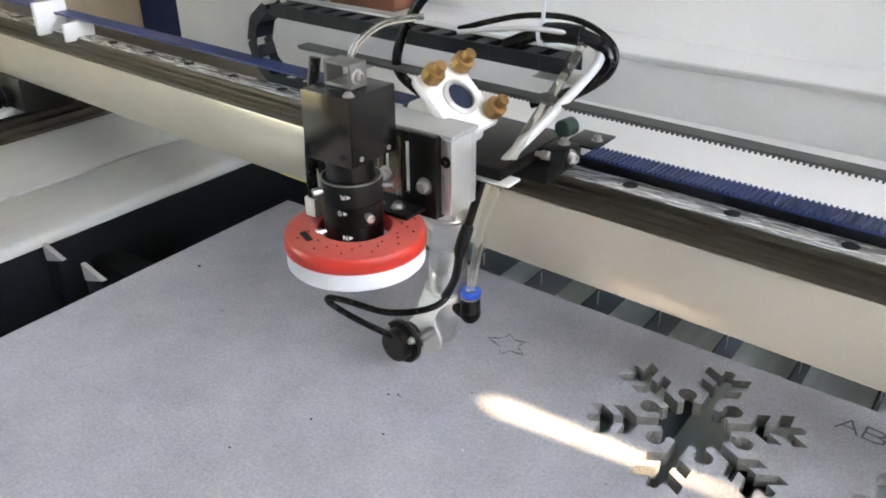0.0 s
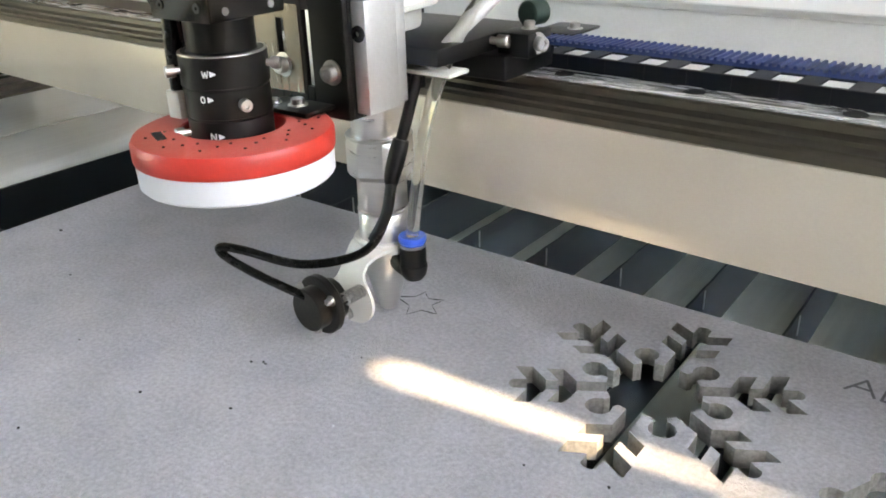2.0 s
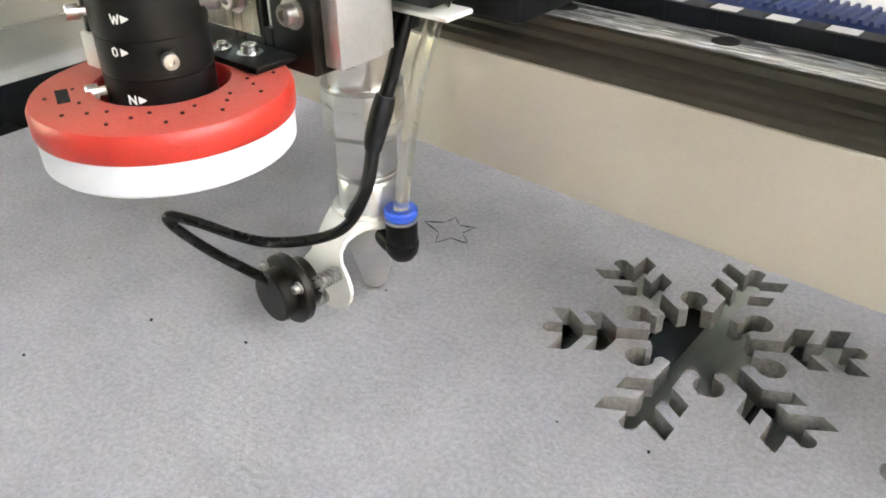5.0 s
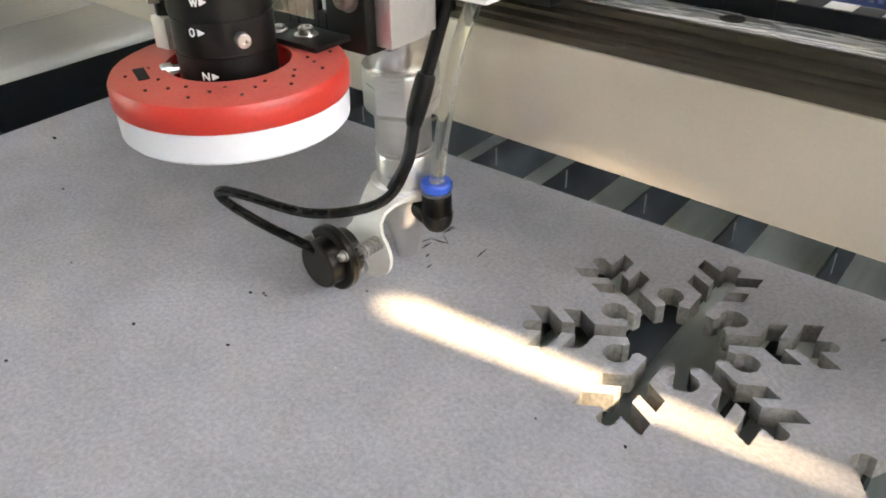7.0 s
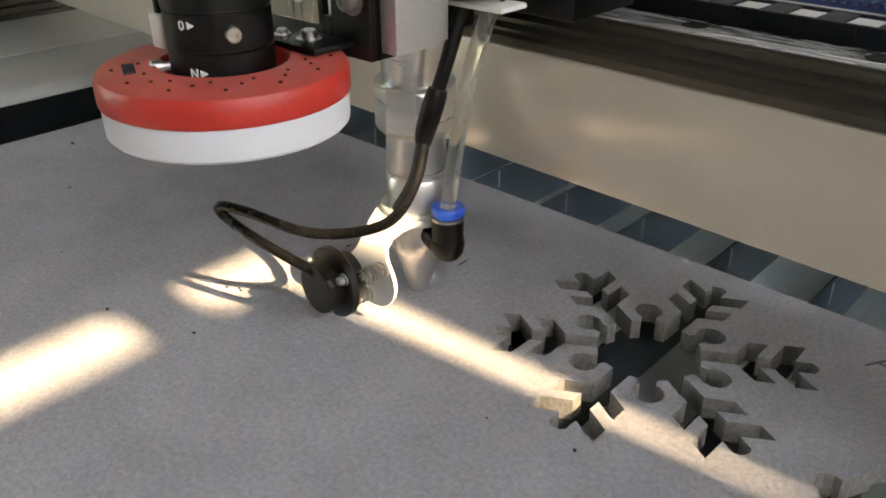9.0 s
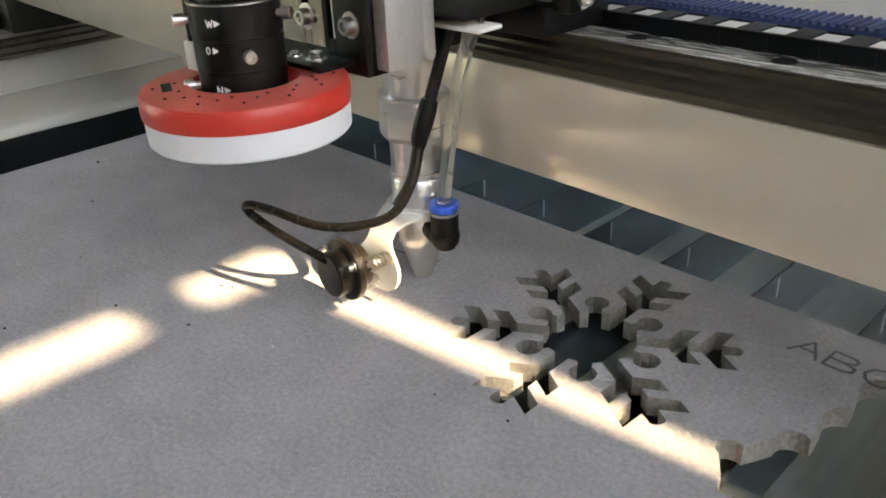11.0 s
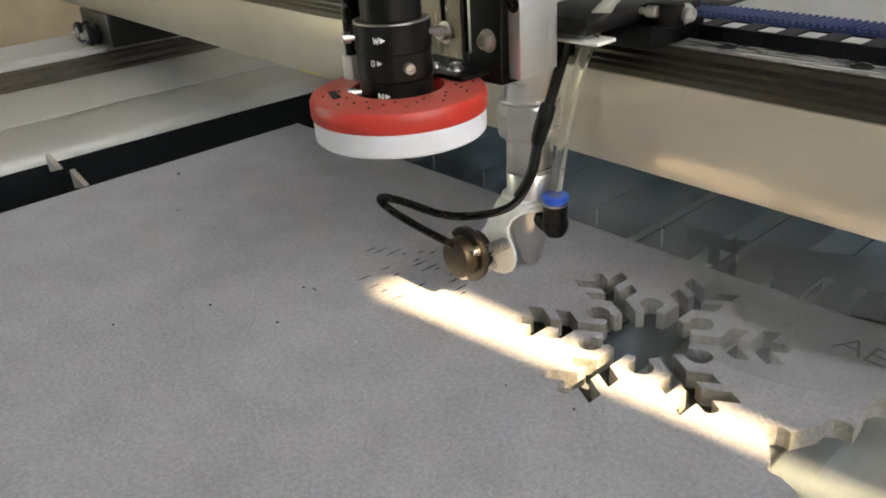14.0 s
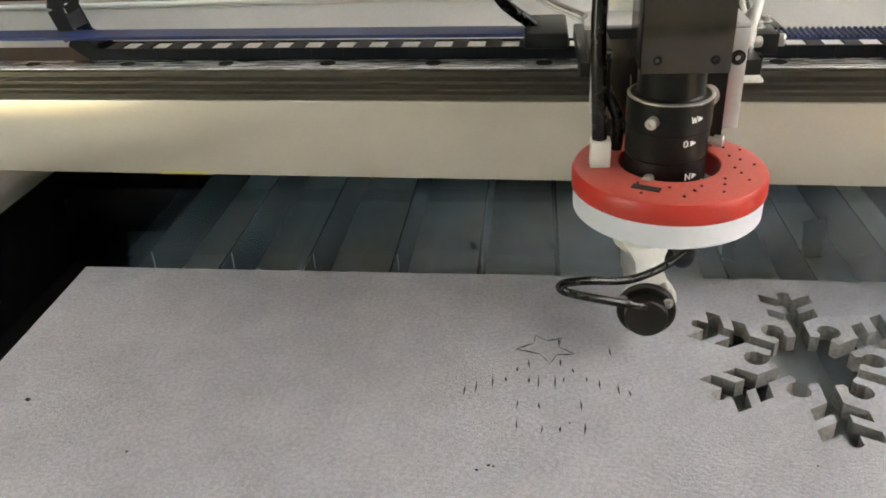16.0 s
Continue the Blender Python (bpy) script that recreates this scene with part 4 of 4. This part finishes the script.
carton(-0.86, 0.42, 0.1040, 0.13, 0.06, 0.16, (0.26, 0.17, 0.10), "tan_carton", "tan cardboard box behind the gantry")
carton(-0.725, 0.42, 0.1040, 0.12, 0.06, 0.14, (0.010, 0.026, 0.115), "navy_carton", "dark navy blue box behind the gantry")
carton(-0.60, 0.42, 0.1040, 0.11, 0.06, 0.15, (0.17, 0.06, 0.03), "brown_carton", "reddish brown cardboard box behind the gantry")
carton(-1.565, 0.87, -0.9500, 0.25, 0.14, 1.35, (0.010, 0.026, 0.115), "navy_case", "tall dark navy case standing on the workshop floor")
carton(-1.375, 0.87, -0.9500, 0.11, 0.14, 1.35, (0.17, 0.06, 0.03), "brown_case", "tall reddish brown case standing on the workshop floor")
gr = new("ground", mesh_of("ground", box(-8, 8, -8, 8, -1.0, -0.95, 0), FLOOR, 0))
tagged(gr, "grey concrete workshop floor", "floor", kind="structure")

# smoke: thin curling sheets that drift up out of the bed
SMOKE = bpy.data.materials.new("pale_smoke")
SMOKE.use_nodes = True
sn, sl = SMOKE.node_tree.nodes, SMOKE.node_tree.links
for n in list(sn):
    sn.remove(n)
s_out, s_mix, s_clear, s_dif = (sn.new(k) for k in ("ShaderNodeOutputMaterial", "ShaderNodeMixShader", "ShaderNodeBsdfTransparent", "ShaderNodeBsdfDiffuse"))
s_dif.inputs[0].default_value = (0.90, 0.96, 0.99, 1)
s_tc, s_no, s_gr, s_ramp, s_map, s_mul = (sn.new(k) for k in ("ShaderNodeTexCoord", "ShaderNodeTexNoise", "ShaderNodeTexGradient", "ShaderNodeValToRGB", "ShaderNodeMapping", "ShaderNodeMath"))
s_no.inputs["Scale"].default_value, s_no.inputs["Detail"].default_value, s_no.inputs["Distortion"].default_value = 13.0, 3.0, 0.7
s_ramp.color_ramp.elements[0].position, s_ramp.color_ramp.elements[1].position = 0.30, 0.80
s_ramp.color_ramp.elements[1].color = (0.70, 0.70, 0.70, 1)
s_gr.gradient_type = "QUADRATIC_SPHERE"
s_map.inputs["Scale"].default_value = (11.0, 20.0, 22.0)
s_mul.operation = "MULTIPLY"
sl.new(s_tc.outputs["Object"], s_map.inputs[0])
sl.new(s_map.outputs[0], s_gr.inputs[0])
sl.new(s_tc.outputs["Object"], s_no.inputs["Vector"])
sl.new(s_no.outputs[0], s_ramp.inputs[0])
sl.new(s_gr.outputs[1], s_mul.inputs[0])
sl.new(s_ramp.outputs[0], s_mul.inputs[1])
sl.new(s_mul.outputs[0], s_mix.inputs[0])
sl.new(s_clear.outputs[0], s_mix.inputs[1])
s_both, s_tra = sn.new("ShaderNodeMixShader"), sn.new("ShaderNodeBsdfTranslucent")
s_tra.inputs[0].default_value = (0.90, 0.96, 0.99, 1)
s_both.inputs[0].default_value = 0.5
sl.new(s_dif.outputs[0], s_both.inputs[1])
sl.new(s_tra.outputs[0], s_both.inputs[2])
sl.new(s_both.outputs[0], s_mix.inputs[2])
sl.new(s_mix.outputs[0], s_out.inputs[0])
smoke_pieces = []
HAZE = bpy.data.materials.new("thin_blue_smoke")
HAZE.use_nodes = True
hn, hl = HAZE.node_tree.nodes, HAZE.node_tree.links
for n in list(hn):
    hn.remove(n)
h_out, h_mix, h_clear, h_dif, h_no, h_ramp, h_tc = (hn.new(k) for k in ("ShaderNodeOutputMaterial", "ShaderNodeMixShader", "ShaderNodeBsdfTransparent", "ShaderNodeBsdfDiffuse", "ShaderNodeTexNoise", "ShaderNodeValToRGB", "ShaderNodeTexCoord"))
h_dif.inputs[0].default_value = (0.48, 0.60, 0.67, 1)
h_no.inputs["Scale"].default_value, h_no.inputs["Detail"].default_value = 16.0, 5.0
h_ramp.color_ramp.elements[0].color, h_ramp.color_ramp.elements[1].color = (0.02, 0.02, 0.02, 1), (0.13, 0.13, 0.13, 1)
h_ramp.color_ramp.elements[0].position, h_ramp.color_ramp.elements[1].position = 0.30, 0.70
hl.new(h_tc.outputs["Object"], h_no.inputs["Vector"])
hl.new(h_no.outputs[0], h_ramp.inputs[0])
hl.new(h_ramp.outputs[0], h_mix.inputs[0])
hl.new(h_clear.outputs[0], h_mix.inputs[1])
hl.new(h_dif.outputs[0], h_mix.inputs[2])
hl.new(h_mix.outputs[0], h_out.inputs[0])
bm = bmesh.new()
sheet_rows = [[bm.verts.new((-0.30 + 0.045 * i, -0.30 + 0.05 * k, -0.0165 + 0.0030 * math.sin(1.3 * i + 0.7 * k) + 0.0015 * math.sin(2.9 * i - 1.7 * k))) for i in range(20)] for k in range(13)]
for ra, rb in zip(sheet_rows, sheet_rows[1:]):
    for q in range(19):
        bm.faces.new((ra[q], ra[q + 1], rb[q + 1], rb[q]))
tagged(new("smoke_layer", mesh_of("smoke_layer", bm, HAZE, 60)), "thin blue smoke lying between the bed slats", "smoke", "smoke over the bed", "stuff")



def haze_sheet(seed, x0=-0.43, y0=0.088, nx=22, ny=8, mat=None):
    """A wavy sheet of thin smoke that rises out of the bed."""
    r = random.Random(seed)
    p1, p2 = r.uniform(0, 6), r.uniform(0, 6)
    bm = bmesh.new()
    grid = [[bm.verts.new((x0 + 0.05 * i, y0 + 0.03 * k, 0.0025 * math.sin(p1 + 1.1 * i + 0.8 * k) + 0.0015 * math.sin(p2 + 2.3 * i - 1.3 * k))) for i in range(nx)] for k in range(ny + 1)]
    for ra, rb in zip(grid, grid[1:]):
        for q in range(nx - 1):
            bm.faces.new((ra[q], ra[q + 1], rb[q + 1], rb[q]))
    return tagged(new("smoke_layer", mesh_of("smoke_layer", bm, mat or BLUE_HAZE, 60)), "blue smoke risen out of the bed", "smoke", "smoke over the bed", "stuff")


BLUE_HAZE = HAZE.copy()
BLUE_HAZE.name = "blue_smoke"
for n in BLUE_HAZE.node_tree.nodes:
    if n.type == "BSDF_DIFFUSE":
        n.inputs[0].default_value = (0.36, 0.55, 0.68, 1)
    elif n.type == "VALTORGB":
        n.color_ramp.elements[0].color, n.color_ramp.elements[1].color = (0.01, 0.01, 0.01, 1), (0.16, 0.16, 0.16, 1)
    elif n.type == "TEX_NOISE":
        n.inputs["Scale"].default_value = 9.0
PALE_HAZE = HAZE.copy()
PALE_HAZE.name = "pale_smoke_under_felt"
for n in PALE_HAZE.node_tree.nodes:
    if n.type == "BSDF_DIFFUSE":
        n.inputs[0].default_value = (0.74, 0.84, 0.88, 1)
    elif n.type == "VALTORGB":
        n.color_ramp.elements[0].color, n.color_ramp.elements[1].color = (0.03, 0.03, 0.03, 1), (0.22, 0.22, 0.22, 1)
haze_sheets = [haze_sheet(3), haze_sheet(5), haze_sheet(7, -0.075, -0.085, 7, 5, PALE_HAZE)]


def smoke_wisp(seed, w, h):
    r = random.Random(seed)
    bm = bmesh.new()
    nx, nz = 16, 8
    p1, p2 = r.uniform(0, 6), r.uniform(0, 6)
    grid = [[bm.verts.new((w * (2 * i / nx - 1), 0.008 * math.sin(p1 + 4 * i / nx + 1.5 * k / nz) + 0.004 * math.sin(p2 + 9 * i / nx), h * (2 * k / nz - 1))) for i in range(nx + 1)] for k in range(nz + 1)]
    for k in range(nz):
        for i in range(nx):
            bm.faces.new((grid[k][i], grid[k][i + 1], grid[k + 1][i + 1], grid[k + 1][i]))
    ob = new("smoke_wisp", mesh_of("smoke_wisp", bm, SMOKE, 60))
    smoke_pieces.append(ob)
    return tagged(ob, "thin bluish wisp of smoke drifting over the bed", "smoke", "smoke over the bed", "stuff")


# place in its later state, turn, first and last second of its rise
SMOKE_PLAN = [(-0.04, 0.064, 0.016, 16, 10.0, 12.0), (0.02, 0.040, 0.014, 12, 10.2, 12.2), (0.06, 0.075, 0.034, 22, 8.3, 11.0), (0.10, 0.045, 0.026, 20, 9.0, 11.5),
              (-0.11, 0.078, 0.004, 10, 10.5, 12.2), (0.05, 0.012, 0.020, 14, 12.9, 14.1), (0.12, 0.020, 0.030, 20, 13.0, 14.2), (0.02, 0.085, 0.024, 4, 13.6, 14.8), (-0.07, 0.100, 0.006, 0, 14.0, 15.2), (-0.19, 0.108, 0.002, 0, 14.2, 15.4),
              (0.15, -0.025, 0.026, 10, 13.0, 14.3), (0.17, 0.045, 0.040, 12, 13.1, 14.4), (0.11, 0.110, 0.030, 4, 13.8, 15.3), (0.17, 0.075, 0.080, 8, 14.4, 15.8), (0.14, -0.005, 0.060, 6, 14.6, 15.9), (-0.14, 0.105, 0.004, 2, 13.2, 14.6)]
# an early puff that sinks again: place, turn, seconds of rise and of fall
EARLY = [(0.055, 0.060, 0.018, 15, 2.9, 3.7, 5.0, 6.2), (0.085, 0.030, 0.026, 10, 3.1, 3.9, 5.0, 6.3), (0.025, 0.078, 0.012, 6, 3.0, 3.8, 5.2, 6.5)]
for q in range(len(SMOKE_PLAN) + len(EARLY)):
    smoke_wisp(20 + q, 0.088 if q < 10 else 0.120, 0.044 if q < 10 else 0.060)

# unseen frosted screen, added to shape light: sun passes its gaps, sheets scatter the rest
SX = 0.62
GOBO_SHIFT = Vector((1.5, 0.075, 1.125))
side = thing("sun_gobo", "unseen frosted screen added to shape the sun patches and soft light", "wall", kind="structure", at=GOBO_SHIFT)


def gobo_piece(name, ys, zs):
    bm = bmesh.new()
    pts = list(zip(ys, zs))
    a = [bm.verts.new((SX, y, z)) for y, z in pts]
    b = [bm.verts.new((SX + 0.004, y, z)) for y, z in pts]
    bm.faces.new(a)
    bm.faces.new(b[::-1])
    for q in range(len(a)):
        bm.faces.new((a[q], b[q], b[(q + 1) % len(a)], a[(q + 1) % len(a)]))
    return part(name, bm, FROSTED, side, "", 0)


gobo_piece("lower_panel", (-0.55, 0.008, -0.001, -0.55), (-0.14, -0.14, 0.105, 0.105))
gobo_piece("middle_panel", (-0.55, -0.0067, -0.012, -0.025, -0.025, -0.55), (0.26, 0.26, 0.406, 0.571, 0.579, 0.579))
gobo_piece("upper_panel", (-0.55, 0.60, 0.60, -0.55), (0.6005, 0.6005, 1.15, 1.15))
gobo_piece("rear_part", (0.025, 0.60, 0.60, 0.025), (-0.14, -0.14, 0.600, 0.600))
gobo_piece("front_end", (-1.475, -0.5501, -0.5501, -1.475), (-0.14, -0.14, 1.15, 1.15))
gobo_piece("rear_sheet", (0.6001, 0.825, 0.825, 0.6001), (-0.14, -0.14, 1.15, 1.15))
gobo_piece("low_sheet", (-1.475, 0.825, 0.825, -1.475), (-0.62, -0.62, -0.1401, -0.1401))
gobo_piece("post", (-0.093, -0.060, -0.060, -0.093), (0.5745, 0.5745, 0.600, 0.600))
# unseen walls and ceiling from here, added to close the room and steer light
ep = bmesh.new()
for y0, y1, z0, z1 in ((-2.04, -1.402, -0.95, 2.30), (0.902, 1.24, -0.95, 2.30), (-1.401, 0.901, -0.95, 0.50)):
    box(2.125, 2.165, y0, y1, z0, z1, 0, ep)
tagged(new("wall_gobo_surround", mesh_of("wall_gobo_surround", ep, ROOM, 0)), "unseen grey wall added round the light screen", "wall", kind="structure")
rs = new("wall_south", mesh_of("wall_south", box(-1.70, 2.2, -2.04, -2.0, -0.95, 2.30, 0), material("pale_plaster", (0.45, 0.44, 0.42), 0.85, grain=0.08, scale=60, bump=0.1, stain=0.12, stain_scale=2), 0))
tagged(rs, "unseen pale wall added behind the camera to bounce light", "wall", kind="structure")
rn = new("wall_rear", mesh_of("wall_rear", box(-1.70, 2.2, 1.2, 1.24, -0.95, 2.30, 0), ROOM, 0))
tagged(rn, "grey plastered workshop wall", "wall", kind="structure")
rc = new("ceiling", mesh_of("ceiling", box(-1.74, 2.2, -2.04, 1.24, 2.301, 2.34, 0), ROOM, 0))
tagged(rc, "unseen grey ceiling added to close off the sky", "ceiling", kind="structure")
me_side = new("machine_side", mesh_of("machine_side", box(0.752, 0.77, -0.71, 0.37, -0.14, 0.02, 0.001), GREY_PAINT, 0))
tagged(me_side, "grey painted low side of the machine", "machine frame", kind="structure")
base = thing("machine_base", "grey painted steel base cabinet under the machine bed", "machine frame", kind="structure")
part("bed_cabinet", box(-0.550, 0.745, -0.705, 0.368, -0.950, -0.1405, 0.003), GREY_PAINT, base)
part("side_cabinet", box(-0.948, -0.5505, -0.745, 0.358, -0.950, -0.1005, 0.003), GREY_PAINT, base)
# unseen lid, added upright so that it leaves the light from above free
lid = new("machine_lid", mesh_of("machine_lid", box(-0.95, 0.619, 0.4605, 0.480, 0.751, 1.30, 0.004), WALL_WHITE, 0))
tagged(lid, "unseen off-white steel lid, added as if swung open", "lid", kind="structure")
# unseen moving sheets, added to switch the sun patches on and off
door = thing("moving_gobo", "unseen frosted sheet added to close the sun gap over time", "door")
part("leaf", box(SX + 0.006, SX + 0.010, 0.0, 0.24, -0.10, 0.62, 0.001), FROSTED, door)
hatch = thing("moving_gobo_strip", "unseen narrow frosted sheet added to close the upper sun gap", "hatch")
part("leaf", box(SX + 0.012, SX + 0.016, -0.62, 0.06, 0.556, 0.62, 0.001), FROSTED, hatch)


def motions():
    walk(head, [(t, pose(x, y, 0)) for t, x, y in TRAVEL])
    walk(gantry, [(t, pose(0, y, 0)) for t, x, y in TRAVEL])
    shut = -0.064
    walk(door, [(t, pose(GOBO_SHIFT.x, GOBO_SHIFT.y + y, GOBO_SHIFT.z)) for t, y in ((0.0, -0.0120), (2.0, -0.0114), (2.6, -0.0130), (3.1, -0.0170), (3.7, shut), (5.5, shut), (6.5, -0.0105), (8.0, -0.0105), (9.0, -0.0105), (10.2, -0.0098), (12.3, 0.003), (14.1, 0.002), (14.4, shut), (15.1, shut), (15.4, -0.0140), (15.6, -0.0130), (15.8, 0.000), (15.95, shut), (16.0, shut))])
    walk(hatch, [(t, pose(GOBO_SHIFT.x, GOBO_SHIFT.y, GOBO_SHIFT.z + z)) for t, z in ((0.0, 0.0), (8.0, 0.0), (8.35, 0.10), (13.1, 0.10), (13.35, 0.017), (14.1, 0.017), (14.35, 0.10), (15.15, 0.10), (15.4, 0.0), (16.0, 0.0))])
    for ob, (x, y, z, turn, t0, t1) in zip(smoke_pieces, SMOKE_PLAN):
        walk(ob, [(0.0, pose(x - 0.02, y, -0.085, 0, 0, turn)), (t0, pose(x - 0.02, y, -0.085, 0, 0, turn)), (t1, pose(x, y, z, 0, 0, turn)), (16.0, pose(x + 0.015, y, z + 0.008, 0, 0, turn + 8))])
    for ob, (x, y, z, turn, t0, t1, t2, t3) in zip(smoke_pieces[len(SMOKE_PLAN):], EARLY):
        low = pose(x - 0.02, y, -0.085, 0, 0, turn)
        walk(ob, [(0.0, low), (t0, low), (t1, pose(x, y, z, 0, 0, turn)), (t2, pose(x + 0.01, y, z + 0.006, 0, 0, turn + 6)), (t3, low), (16.0, low)])
    for ob, z, t0, t1 in ((haze_sheets[0], -0.008, 7.5, 9.2), (haze_sheets[1], 0.004, 10.4, 12.2), (haze_sheets[2], -0.0135, 11.8, 12.9)):
        walk(ob, [(0.0, pose(-0.02, 0, -0.075)), (t0, pose(-0.02, 0, -0.075)), (t1, pose(0, 0, z)), (16.0, pose(0.03, 0, z + 0.004))])
    # the cuts come up through the surface as the beam passes
    for ob, t in tick_times:
        walk(ob, [(0.0, pose(0, 0, -0.0008)), (t, pose(0, 0, -0.0008)), (t + 0.6, pose(0, 0, 0)), (16.0, pose(0, 0, 0))])


motions()
